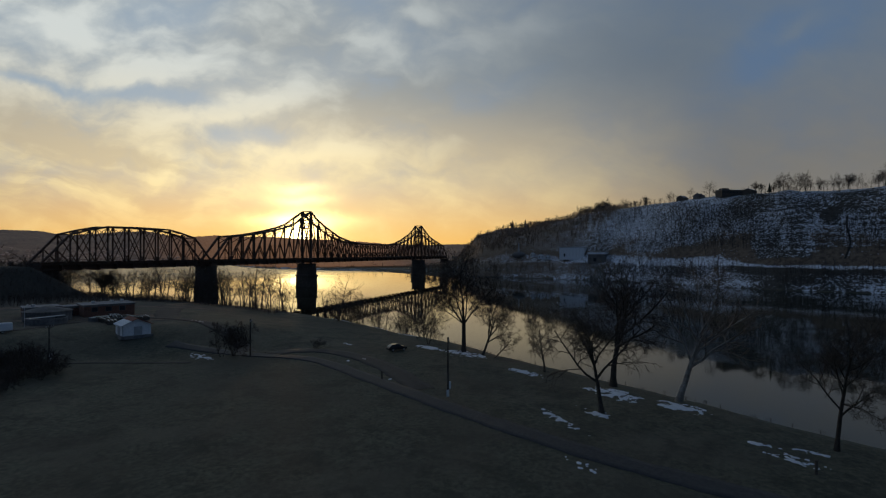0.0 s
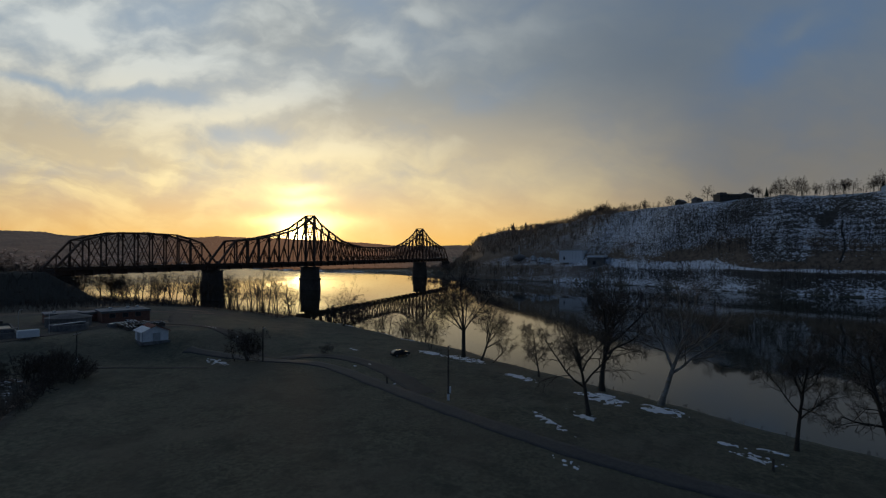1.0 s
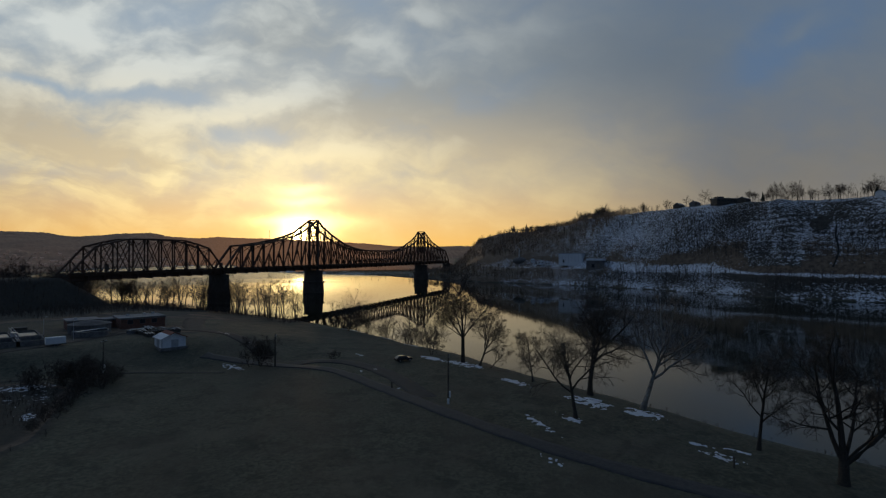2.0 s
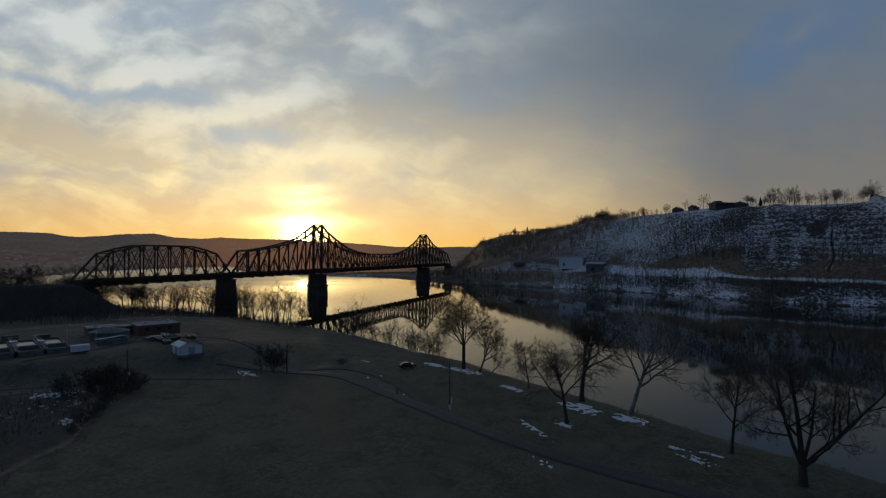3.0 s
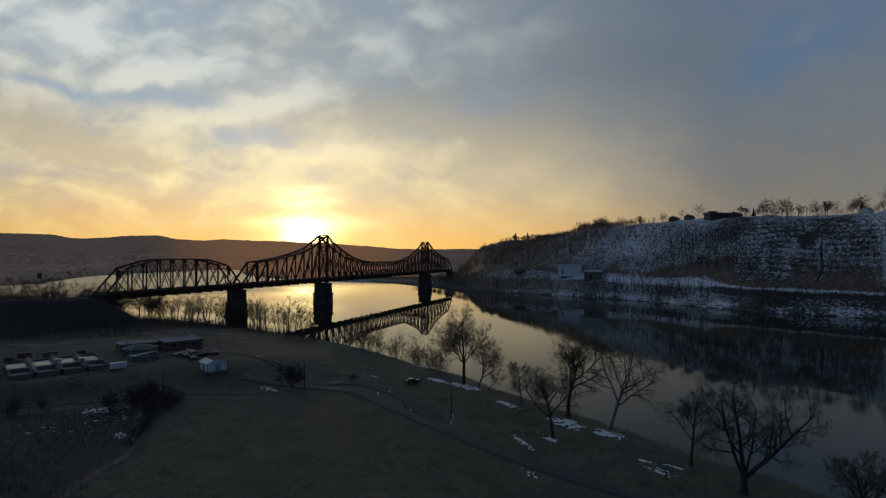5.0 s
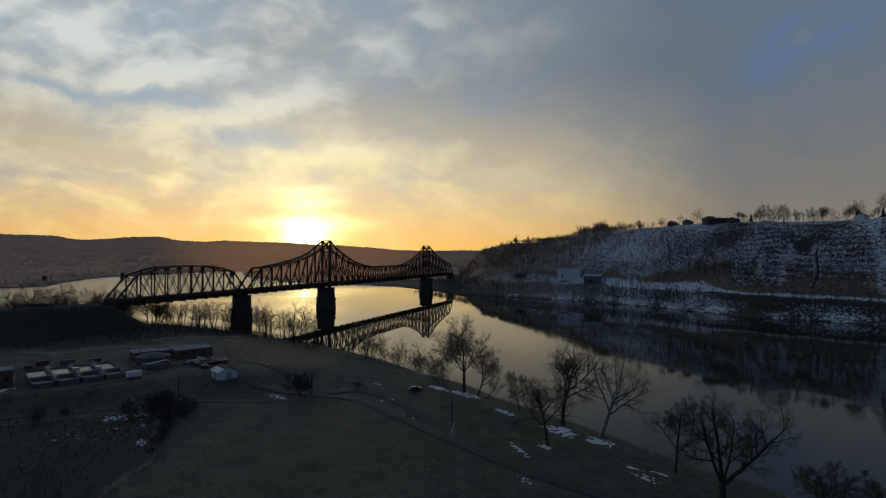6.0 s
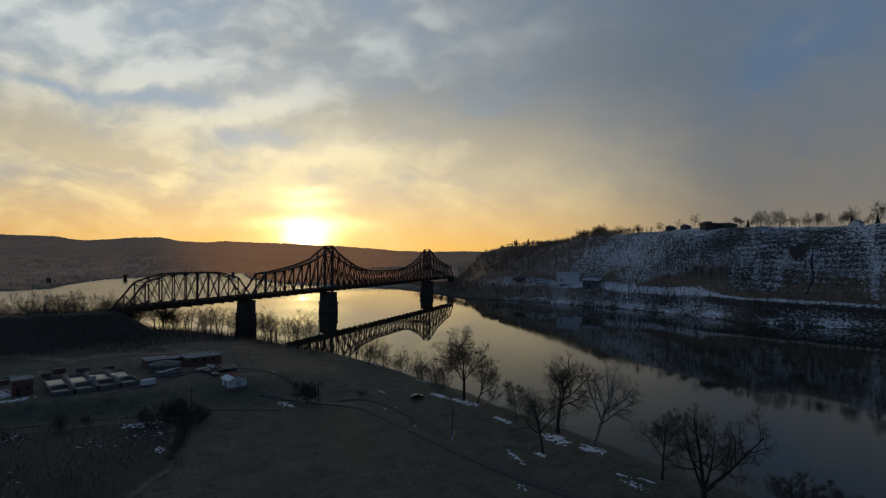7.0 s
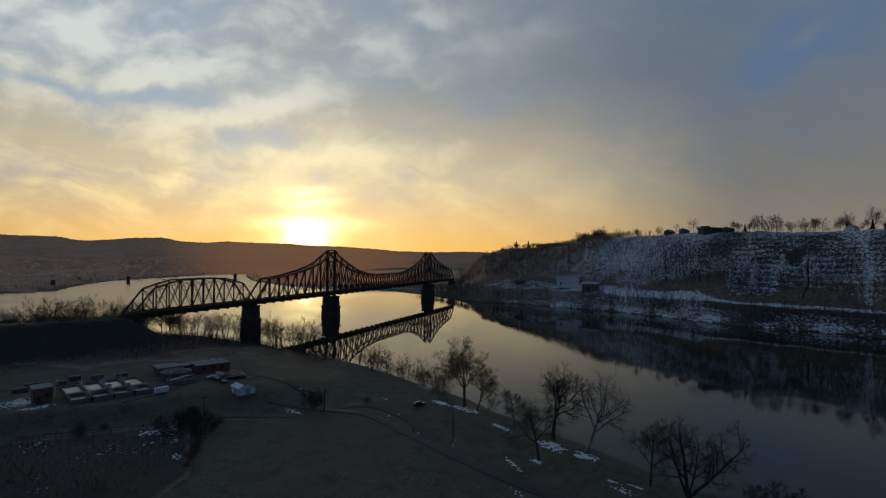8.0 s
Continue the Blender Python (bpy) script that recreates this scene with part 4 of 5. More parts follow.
wood_stuff("dark_hill_woods", left_pts, np.random.RandomState(14).uniform(5.0, 9.5, len(left_pts)), 24, "dense brown leafless woods on the lower hill", 10, M_BROWN, wide=1.7)


def far_keep(x, y, z, r):
    d, _ = to_line(x, y, FAR_SHORE, True)
    return inside(x, y, FAR_SHORE) & (z > 0.8) & (r.rand(len(x)) < np.where(d < 30, 0.9, 0.25)) & (d < 160)


far_pts = np.vstack([scatter(2200, (480, 1100, 30, 900), far_keep, 8), scatter(5200, (-300, 800, 500, 1000), far_keep, 9)])
wood_stuff("far_bank_woods", far_pts, np.random.RandomState(6).uniform(4, 8, len(far_pts)), 22, "leafless woods along the far river banks", 9, M_WOODS)

# rough ground beside the mown field
rough_pts = scatter(13000, (-200, -80, -190, -78), lambda x, y, z, r: inside(x, y, ROUGH) & (r.rand(len(x)) < np.clip(0.6 + 1.6 * fractal(x, y, 18, 3), 0.03, 1)), 31)
tagged(wood_stuff("rough_brush", rough_pts, np.random.RandomState(5).uniform(0.25, 1.1, len(rough_pts)), 33, "low tangled winter brush beside the field", 8, wide=2.8), category="brush")
bank_pts = scatter(14000, (-120, 60, -300, -90), lambda x, y, z, r: inside(x, y, NEAR_SHORE) & (to_line(x, y, NEAR_SHORE, True)[0] < 5.5), 35)
tagged(wood_stuff("bank_brush", bank_pts, np.random.RandomState(7).uniform(0.2, 0.75, len(bank_pts)), 36, "dry weeds and brush on the river bank", 7, wide=2.4), category="brush")
low_pts = scatter(5200, (-40, 62, -118, 24), lambda x, y, z, r: inside(x, y, NEAR_SHORE) & ((to_line(x, y, NEAR_SHORE, True)[0] < 17 + 6 * r.rand(len(x))) | (y > -52 - 8 * r.rand(len(x)))), 39)
tagged(wood_stuff("bank_thicket", low_pts, np.random.RandomState(9).uniform(0.8, 2.6, len(low_pts)), 40, "dark tangled brush under the trees by the bridge", 6, wide=1.5), category="brush")
fill_pts = scatter(3000, (-160, 40, -36, 44), lambda x, y, z, r: inside(x, y, NEAR_SHORE) & (z > 7), 37)
tagged(wood_stuff("embankment_brush", fill_pts, np.random.RandomState(8).uniform(0.8, 2.4, len(fill_pts)), 38, "dark leafless brush on the railway embankment", 5, wide=1.4), category="brush")

# trees and houses on the crest
rng = random.Random(12)
for x, y in along([(321.4, -490.6), (391.4, -404.9), (440.5, -320.2), (499.0, -258.6)], 26, rng, 6):
    stand(ROUND if rng.random() < .35 else KINDS, x + 4, y + 3, rng.choice((0.5, 0.7, 1.0, 1.35)) * rng.uniform(0.85, 1.2), "leafless tree on the snowy crest of the hill", "tree", "tree", "trees on the crest", rng)
for x, y in along([(505.5, -258.7), (690.8, -142.0), (830.0, -22.7), (866.3, 35.8)], 46, rng, 7):
    stand(ROUND if rng.random() < .5 else KINDS, x, y, rng.uniform(0.6, 1.05), "leafless tree on the dark wooded crest", "tree", "tree", "trees on the crest", rng)

for x, y in along([(318, -500), (352, -458), (388, -412), (420, -362)], 34, rng, 9):
    stand(ROUND if rng.random() < .3 else KINDS, x + 9, y + 5, rng.uniform(0.8, 1.6), "round-crowned leafless tree among the crest houses", "tree", "tree", "trees on the crest", rng)
for x, y in along([(572, -213), (600, -196), (640, -172)], 30, rng, 7):
    stand(ROUND if rng.random() < .5 else KINDS, x, y, rng.uniform(0.9, 1.5), "leafless tree in a grove on the crest", "tree", "tree", "grove on the crest", rng)


def conifer_mesh(seed):
    rng = random.Random(seed)
    bm = bmesh.new()
    for i in range(9):
        z = 0.12 + 0.88 * i / 9
        r = 0.30 * (1 - i / 9.5)
        n = 9
        top = bm.verts.new((0, 0, z + 0.17))
        ring = [bm.verts.new((math.cos(6.283 * k / n + i) * r * rng.uniform(.65, 1.1), math.sin(6.283 * k / n + i) * r * rng.uniform(.65, 1.1), z - rng.uniform(0, .05))) for k in range(n)]
        for k in range(n):
            bm.faces.new((ring[k], ring[(k + 1) % n], top))
    d = bpy.data.meshes.new("crown")
    bm.to_mesh(d)
    bm.free()
    return d


PINE = conifer_mesh(3)
PINE_STEM = mesh("trunk", *(lambda t: (t.tube([Vector((0, 0, -.05)), Vector((0, 0, .5))], [.03, .02], 6), (t.v, t.f))[1])(Tubes()))
for x, y, h in ((408.1, -356.8, 9), (375.7, -433.1, 8), (366.3, -448.8, 10), (818.0, -33.0, 14), (783.0, -63.0, 14)):
    th = thing("conifer", Matrix.LocRotScale((x, y, height(x, y)), None, (h, h, h)), "dark narrow evergreen on the crest of the hill", "tree", "evergreens on the crest")
    part("trunk", PINE_STEM, M_BARK, th)
    part("crown", PINE, M_PINE, th)


# ---------------------------------------------------------------- buildings


def gable_roof(w, d, z, rise, over=0.4, half=0):
    """A pitched roof slab over w by d, ridge along y. half: -1 or 1 for one slope alone."""
    bm = bmesh.new()
    t = 0.18
    for s in ((-1, 1) if half == 0 else (half,)):
        e = s * (w / 2 + over)
        zl = z - rise * over / (w / 2)
        pts = [(0, -d / 2 - over, z + rise), (e, -d / 2 - over, zl), (e, d / 2 + over, zl), (0, d / 2 + over, z + rise)]
        lo = [bm.verts.new(p) for p in pts]
        hi = [bm.verts.new((p[0], p[1], p[2] + t)) for p in pts]
        bm.faces.new(lo[::-1]), bm.faces.new(hi)
        for k in range(4):
            bm.faces.new((lo[k], lo[(k + 1) % 4], hi[(k + 1) % 4], hi[k]))
    bmesh.ops.recalc_face_normals(bm, faces=bm.faces)
    return bm


def gable_walls(w, d, h, rise):
    bm = bmesh.new()
    out = [(-w / 2, -0.6), (w / 2, -0.6), (w / 2, h), (0, h + rise), (-w / 2, h)]
    a = [bm.verts.new((x, -d / 2, z)) for x, z in out]
    b = [bm.verts.new((x, d / 2, z)) for x, z in out]
    bm.faces.new(a), bm.faces.new(b[::-1])
    for k in range(5):
        bm.faces.new((a[(k + 1) % 5], a[k], b[k], b[(k + 1) % 5]))
    bmesh.ops.recalc_face_normals(bm, faces=bm.faces)
    return bm


def window(parent, x0, x1, y, z0, z1, side=-1):
    f = part("window", boxed(x0 - .08, x1 + .08, y + side * .06 - .03, y + side * .06 + .03, z0 - .08, z1 + .08), M_CONC, parent)
    part("pane", boxed(x0, x1, y + side * .1 - .02, y + side * .1 + .02, z0, z1), M_DARK, f)


def gabled(x, y, turn, w, d, h, rise, wall, roof, label, name="house", group="", z=None, chimney=False, windows=2, half_snow=False):
    th = thing(name, pose(x, y, height(x, y) if z is None else z, 0, 0, turn), label, "building" if name != "house" else "house", group)
    part("wall", gable_walls(w, d, h, rise), wall, th)
    if half_snow:
        part("roof_slope", gable_roof(w, d, h, rise, half=1), roof, th, "bare red-brown roof slope")
        for x0, x1, mat_, lab in ((0.0, 0.42, roof, "bare red-brown roof slope"), (0.42, 1.14, M_SNOW, "white lean-to roof slope")):
            bm = bmesh.new()
            pts = [(-w / 2 * x0, -d / 2 - .4, h + rise * (1 - x0)), (-w / 2 * x1, -d / 2 - .4, h + rise * (1 - x1)), (-w / 2 * x1, d / 2 + .4, h + rise * (1 - x1)), (-w / 2 * x0, d / 2 + .4, h + rise * (1 - x0))]
            lo = [bm.verts.new(p) for p in pts]
            hi = [bm.verts.new((p[0], p[1], p[2] + (.18 if x0 == 0 else .14))) for p in pts]
            bm.faces.new(lo), bm.faces.new(hi[::-1])
            for k in range(4):
                bm.faces.new((lo[k], lo[(k + 1) % 4], hi[(k + 1) % 4], hi[k]))
            bmesh.ops.recalc_face_normals(bm, faces=bm.faces)
            part("roof_slope", bm, mat_, th, lab)
    else:
        part("roof", gable_roof(w, d, h, rise), roof, th)
    if chimney:
        part("chimney", boxed(w * .15, w * .15 + .7, -.4, .4, h + rise * .4, h + rise + 1.0, bevel=.05), M_BRICK, th)
    for i in range(windows):
        c = -w / 2 + w * (i + .5) / windows
        window(th, c - .45, c + .45, -d / 2, h * .4, h * .78)
    return th


# white shed on the field
shed = gabled(-59.2, -131.5, -26, 5.5, 5.7, 2.4, 1.25, M_WHITE, M_RED, "white shed with white and red-brown roof slopes", "shed", windows=0, half_snow=True)
part("door", boxed(-2.81, -2.76, -1.0, 1.0, 0.1, 2.1), M_METAL, shed)
part("door", boxed(-0.6, 1.0, -2.91, -2.86, 0.1, 2.0), M_METAL, shed)
part("corner_board", boxed(-2.81, -2.65, -2.92, -2.75, -0.3, 2.4), M_METAL, shed)
part("plinth", boxed(-3.1, 3.1, -3.2, 3.2, -0.6, 0.12), M_CONC, shed)

TURN = -27.3
# flat-roofed plant building
plant = thing("plant_building", pose(-56.4, -90.0, height(-50, -92), 0, 0, TURN), "low brown brick works building with grey flat roofs", "building", size=0.914)
for nm, (x0, x1, y0, y1, h) in (("left_wing", (1, 9.5, 1, 9, 2.8)), ("link", (9.5, 14, 2.5, 8, 2.45)), ("right_wing", (14, 27, -5, 5, 3.1))):
    w = part("wall", boxed(x0, x1, y0, y1, -0.8, h), M_BRICK, plant)
    part("parapet", boxed(x0 - .25, x1 + .25, y0 - .25, y1 + .25, h, h + 0.35, bevel=.05), M_ROOF, w)
    part("fascia", boxed(x0 - .3, x1 + .3, y0 - .32, y0 - .26, h - .25, h + .3), M_CONC, w)
for x in (1.5, 4.5, 7.5):
    window(plant, x, x + 1.2, 1, 1.2, 2.4)
for x in (16, 19.5, 23):
    window(plant, x, x + 1.4, -5, 1.4, 2.6)
part("door", boxed(11, 12.6, 2.38, 2.46, 0, 2.3), M_DARK, plant)
for x, y in ((3, 4), (17, 1), (22, 2), (25, 3)):
    part("roof_vent", boxed(x, x + .9, y, y + .9, 3.1 if x < 10 else 3.4, 3.7 if x < 10 else 4.0, bevel=.08), M_METAL, plant)


def round_tank(x, y, r, h, label, water, dome=0.0):
    th = thing("round_tank", pose(x, y, height(x, y)), label, "tank", "round tanks")
    bm = bmesh.new()
    n = 40
    prof = [(r, -.6), (r, h), (r - .35, h), (r - .35, h - 1.0)]
    rings = [[bm.verts.new((math.cos(6.2832 * k / n) * a, math.sin(6.2832 * k / n) * a, z)) for k in range(n)] for a, z in prof]
    for a, b in zip(rings, rings[1:]):
        for k in range(n):
            bm.faces.new((a[k], a[(k + 1) % n], b[(k + 1) % n], b[k]))
    part("tank_wall", bm, M_CONC, th)
    bm = bmesh.new()
    if dome:
        bmesh.ops.create_cone(bm, cap_ends=True, segments=n, radius1=r + .2, radius2=r * .12, depth=dome, matrix=Matrix.Translation((0, 0, h + dome / 2)))
        part("roof", bm, M_CONC, th)
    else:
        bmesh.ops.create_circle(bm, cap_ends=True, segments=n, radius=r - .3, matrix=Matrix.Translation((0, 0, h - .7)))
        part("liquid", bm, water, th)
        part("walkway", boxed(-r, r, -.4, .4, h + .05, h + .2), M_METAL, th)
    return th


M_SLUDGE = grained("pale_settled_liquid", (0.12, 0.12, 0.115), (0.24, 0.24, 0.23), 0.6, 0.35, 0.0, (0.07, 0.07, 0.066))
round_tank(-59.3, -104.1, 4.2, 1.4, "round open concrete tank with pale liquid", M_SLUDGE)
round_tank(-54.5, -97.3, 5.1, 2.4, "round concrete tank with a low roof", M_SLUDGE, dome=1.1)
round_tank(-50.7, -110.0, 2.2, 0.8, "small round concrete tank with pale liquid", M_SLUDGE)

# settling basins in two rows
basins = thing("settling_basins", pose(-92.9, -97.4, height(-82, -92), 0, 0, TURN), "two rows of open concrete settling basins with walkways", "basins", size=0.914)
for row, (y0, y1) in enumerate(((0.0, 9.0), (11.0, 24.0))):
    for c in range(4):
        x0, x1 = 0.3 + c * 6.25, 5.75 + c * 6.25
        b = bmesh.new()
        h = 1.3
        box(b, x0, x0 + .3, y0, y1, -.8, h), box(b, x1 - .3, x1, y0, y1, -.8, h), box(b, x0 + .3, x1 - .3, y0, y0 + .3, -.8, h), box(b, x0 + .3, x1 - .3, y1 - .3, y1, -.8, h)
        w = part("basin", b, M_CONC, basins)
        part("liquid", boxed(x0 + .3, x1 - .3, y0 + .3, y1 - .3, -.5, 0.4 if row == 0 else 0.8), M_SLUDGE, w)
part("walkway", boxed(0, 25.0, 9.2, 10.8, 1.1, 1.4), M_CONC, basins)
for c in (1, 2, 3):
    x = c * 6.25
    part("walkway", boxed(x - .3, x + .3, 0, 24, 1.32, 1.5), M_CONC, basins)
    for s in (-.32, .32):
        for y in (0.2, 4.6, 9.0, 14.0, 19.0, 23.8):
            part("rail_post", boxed(x + s - .04, x + s + .04, y - .04, y + .04, 1.5, 2.5), M_METAL, basins)
        part("handrail", boxed(x + s - .04, x + s + .04, 0.2, 23.8, 2.46, 2.54), M_METAL, basins)
part("pump_box", boxed(11.6, 13.4, 9.3, 11.0, 1.4, 3.0, bevel=.1), M_METAL, basins)
part("pump_box", boxed(17.8, 19.4, 9.3, 11.0, 1.4, 2.6, bevel=.1), M_METAL, basins)

block = thing("control_building", pose(-96.5, -87.0, height(-94, -85), 0, 0, TURN), "small brown brick building with a pale flat roof", "building", size=0.914)
part("wall", boxed(0, 5.2, 0, 6.5, -.8, 4.6), M_BRICK, block)
part("roof", boxed(-.3, 5.5, -.3, 6.8, 4.6, 4.95, bevel=.06), M_ROOF, block)
part("door", boxed(1.0, 2.1, -.08, -.02, 0, 2.2), M_DARK, block)
window(block, 3.1, 4.4, 0, 1.6, 2.9)

trailer = thing("box_trailer", pose(-73.6, -111.6, height(-73.6, -111.6), 0, 0, TURN + 4), "white box trailer parked on the grass", "trailer", size=0.72)
part("body", boxed(-2.7, 2.7, -1.1, 1.1, .65, 2.9, bevel=.12), M_WHITE, trailer)
part("chassis", boxed(-2.6, 2.9, -.9, .9, .45, .65), M_DARK, trailer)
part("hitch", boxed(2.7, 4.0, -.08, .08, .45, .6), M_DARK, trailer)


def wheel(parent, x, y, r, w, m=None):
    bm = bmesh.new()
    bmesh.ops.create_cone(bm, cap_ends=True, segments=18, radius1=r, radius2=r, depth=w, matrix=pose(x, y, r, 90))
    t = part("wheel", bm, M_DARK, parent)
    bm = bmesh.new()
    bmesh.ops.create_cone(bm, cap_ends=True, segments=14, radius1=r * .6, radius2=r * .55, depth=w + .03, matrix=pose(x, y, r, 90))
    part("rim", bm, M_METAL, t)


for x in (-.5, .4):
    for y in (-1.0, 1.0):
        wheel(trailer, x, y, .36, .24)

# rack yard beside the shed
rng = random.Random(31)
for i in range(12):
    x, y = -49.5 + rng.uniform(-5, 5), -113.5 + rng.uniform(-7, 7)
    rack = thing("pipe_rack", pose(x, y, height(x, y), 0, 0, TURN + rng.choice((0, 90)) + rng.uniform(-6, 6)), "low rack of grey pipes and timbers on the yard", "rack", "racks in the yard")
    l = rng.uniform(4, 7)
    for s in (-l * .4, 0, l * .4):
        part("support", boxed(s - .12, s + .12, -1.0, 1.0, -.2, .8), M_POLE, rack)
    for k in range(6):
        part("pipe", boxed(-l / 2 + rng.uniform(0, .5), l / 2 - rng.uniform(0, .5), -1.0 + k * .36, -.8 + k * .36, .8, 1.0, bevel=.05), M_POLE if rng.random() < .7 else M_METAL, rack)

# small things about the works
rng = random.Random(41)
for i, (x, y) in enumerate(((-77, -71), (-71.5, -69), (-82.5, -64), (-67, -74), (-89, -69), (-60.5, -78))):
    crate = thing("storage_container", pose(x, y, height(x, y), 0, 0, TURN + rng.uniform(-8, 8)), "dull metal storage box beside the gravel lane", "container", "containers at the works")
    l, h = rng.uniform(1.6, 4.2), rng.uniform(0.9, 1.9)
    part("body", boxed(-l / 2, l / 2, -.8, .8, .08, h, bevel=.04), rng.choice((M_CONC, M_BRICK, M_POLE)), crate)
    part("lid", boxed(-l / 2 - .06, l / 2 + .06, -.86, .86, h, h + .1, bevel=.03), M_CONC, crate)
    part("skid", boxed(-l / 2 + .1, l / 2 - .1, -.6, .6, -.15, .08), M_DARK, crate)
for i, (x, y) in enumerate(((-75, -79), (-88.5, -84.5), (-64, -93), (-66, -107))):
    lamp_ = thing("yard_light", pose(x, y, height(x, y)), "thin metal yard light pole at the works", "lamp", "yard lights")
    t = Tubes()
    t.tube([Vector((0, 0, -.3)), Vector((0, 0, 4.6)), Vector((0.5, 0, 5.0))], [.07, .05, .04], 6)
    part("pole", t.mesh("pole"), M_METAL, lamp_)
    part("head", boxed(.4, .95, -.14, .14, 4.92, 5.06, bevel=.03), M_METAL, lamp_)

# the dark car on the grass above the bank
M_CAR = grained("dark_car_paint", (0.012, 0.014, 0.018), (0.02, 0.022, 0.028), 0.6, 0.25)
M_GLASS = grained("car_glass", (0.02, 0.024, 0.03), (0.03, 0.034, 0.04), 0.5, 0.06)
car = thing("parked_car", pose(-39.8, -186.4, height(-39.8, -186.4), 0, 0, -38), "dark parked hatchback car on the grass by the bank", "car")
outline = [(-2.2, .35), (2.15, .35), (2.2, .75), (1.9, .92), (.95, 1.0), (.25, 1.48), (-1.25, 1.52), (-2.05, 1.05), (-2.22, .8)]
bm = bmesh.new()
sides = []
for y, s in ((-.88, 1.0), (.88, 1.0)):
    sides.append([bm.verts.new((x, y * (0.80 if z > 1.1 else 1.0), z)) for x, z in outline])
bm.faces.new(sides[0]), bm.faces.new(sides[1][::-1])
for k in range(len(outline)):
    k2 = (k + 1) % len(outline)
    bm.faces.new((sides[0][k2], sides[0][k], sides[1][k], sides[1][k2]))
bmesh.ops.recalc_face_normals(bm, faces=bm.faces)
bmesh.ops.bevel(bm, geom=list(bm.edges), offset=.06, segments=2, affect="EDGES")
body = part("body", bm, M_CAR, car)
part("windscreen", boxed(-.45, .45, -.62, .62, -.012, .012), M_GLASS, car, m=pose(.62, 0, 1.27, 0, 34, 0))
part("rear_window", boxed(-.36, .36, -.6, .6, -.012, .012), M_GLASS, car, m=pose(-1.68, 0, 1.31, 0, -30, 0))
for y in (-.80, .80):
    part("side_window", boxed(-1.15, .3, y - .012, y + .012, 1.08, 1.40), M_GLASS, car, m=pose(0, 0, 0, 0, 0, 0))
for y in (-.6, .6):
    part("headlight", boxed(2.17, 2.24, y - .2, y + .2, .66, .82, bevel=.02), M_GLASS, car)
    part("tail_light", boxed(-2.26, -2.2, y - .15, y + .15, .8, 1.0, bevel=.02), M_RED, car)
for x in (-1.35, 1.35):
    for y in (-.8, .8):
        wheel(car, x, y, .34, .22)

# ---------------------------------------------------------------- poles


def utility_pole(x, y, tall, turn, box_low=False):
    th = thing("utility_pole", pose(x, y, height(x, y), 0, 0, turn), "weathered timber utility pole with a crossarm", "utility pole", "utility poles")
    t = Tubes()
    t.tube([Vector((0, 0, -.5)), Vector((0, 0, tall * .5)), Vector((0.03, 0, tall))], [.17, .15, .11], 8)
    part("pole", t.mesh("pole"), M_POLE, th)
    part("crossarm", boxed(-1.2, 1.2, -.17, -.06, tall - .55, tall - .40, bevel=.02), M_POLE, th)
    for x_ in (-1.05, -.4, .4, 1.05):
        part("insulator", boxed(x_ - .05, x_ + .05, -.16, -.07, tall - .40, tall - .18, bevel=.02), M_METAL, th)
    if box_low:
        part("meter_box", boxed(-.25, .25, -.45, -.17, 1.2, 2.2, bevel=.03), M_WHITE, th)
        part("guard", boxed(-.2, .2, -.2, .2, 0, 1.0, bevel=.03), M_WHITE, th)
    return th


utility_pole(-72.3, -209.4, 8.8, 18, True)
utility_pole(-57.8, -161.8, 7.6, 30)
utility_pole(-78.9, -134.0, 7.4, 25, True)
for x, y in ((-66.0, -195.5), (-86.5, -252)):
    th = thing("marker_post", pose(x, y, height(x, y)), "short dark timber post at the roadside", "post", "roadside posts")
    part("post", boxed(-.12, .12, -.12, .12, -.3, 1.3, bevel=.03), M_POLE, th)
    part("cap", boxed(-.15, .15, -.15, .15, 1.3, 1.38, bevel=.02), M_POLE, th)

# ---------------------------------------------------------------- far bank and crest buildings
hall = thing("warehouse", pose(430, -180, 22.0, 0, 0, -100), "large white metal-clad warehouse on the far bank", "building")
part("wall", boxed(-13, 13, -9, 9, -3, 9.6), M_WHITE, hall)
part("roof", boxed(-13.3, 13.3, -9.3, 9.3, 9.6, 10.2, bevel=.1), M_METAL, hall)
part("door", boxed(-8.2, -6.6, -9.1, -9.02, 0, 3.4), M_DARK, hall)
for i in range(8):
    part("cladding_rib", boxed(-12.5 + i * 3.5, -12.35 + i * 3.5, -9.12, -9.02, 0.2, 9.4), M_METAL, hall)
low = thing("storage_building", pose(409, -206, 17.5, 0, 0, -104), "low brown building with a snow-white flat roof", "building")
part("wall", boxed(-8.5, 8.5, -6, 6, -3, 7.2), M_CONC, low)
part("roof", boxed(-8.9, 8.9, -6.4, 6.4, 7.2, 9.2, bevel=.08), M_SNOW, low)
part("door", boxed(-3, 0, -6.1, -6.02, 0, 3.6), M_DARK, low)
for x, y, w, h in ((440, -151, 6, 3.2), (444, -143, 7, 3.4), (450, -133, 5, 3.0)):
    gabled(x, y, -78, w, 8, h, 2.0, M_WHITE, M_ROOF, "small pale house on the wooded far bank", group="far bank houses", chimney=True)
silo = thing("storage_dome", pose(462, -115, height(462, -115)), "grey storage dome with a thin stack on the far bank", "silo")
bm = bmesh.new()
bmesh.ops.create_uvsphere(bm, u_segments=24, v_segments=12, radius=7, matrix=Matrix.LocRotScale((0, 0, 0), None, (1.15, 1.15, .65)))
part("dome", bm, M_CONC, silo)
bm = bmesh.new()
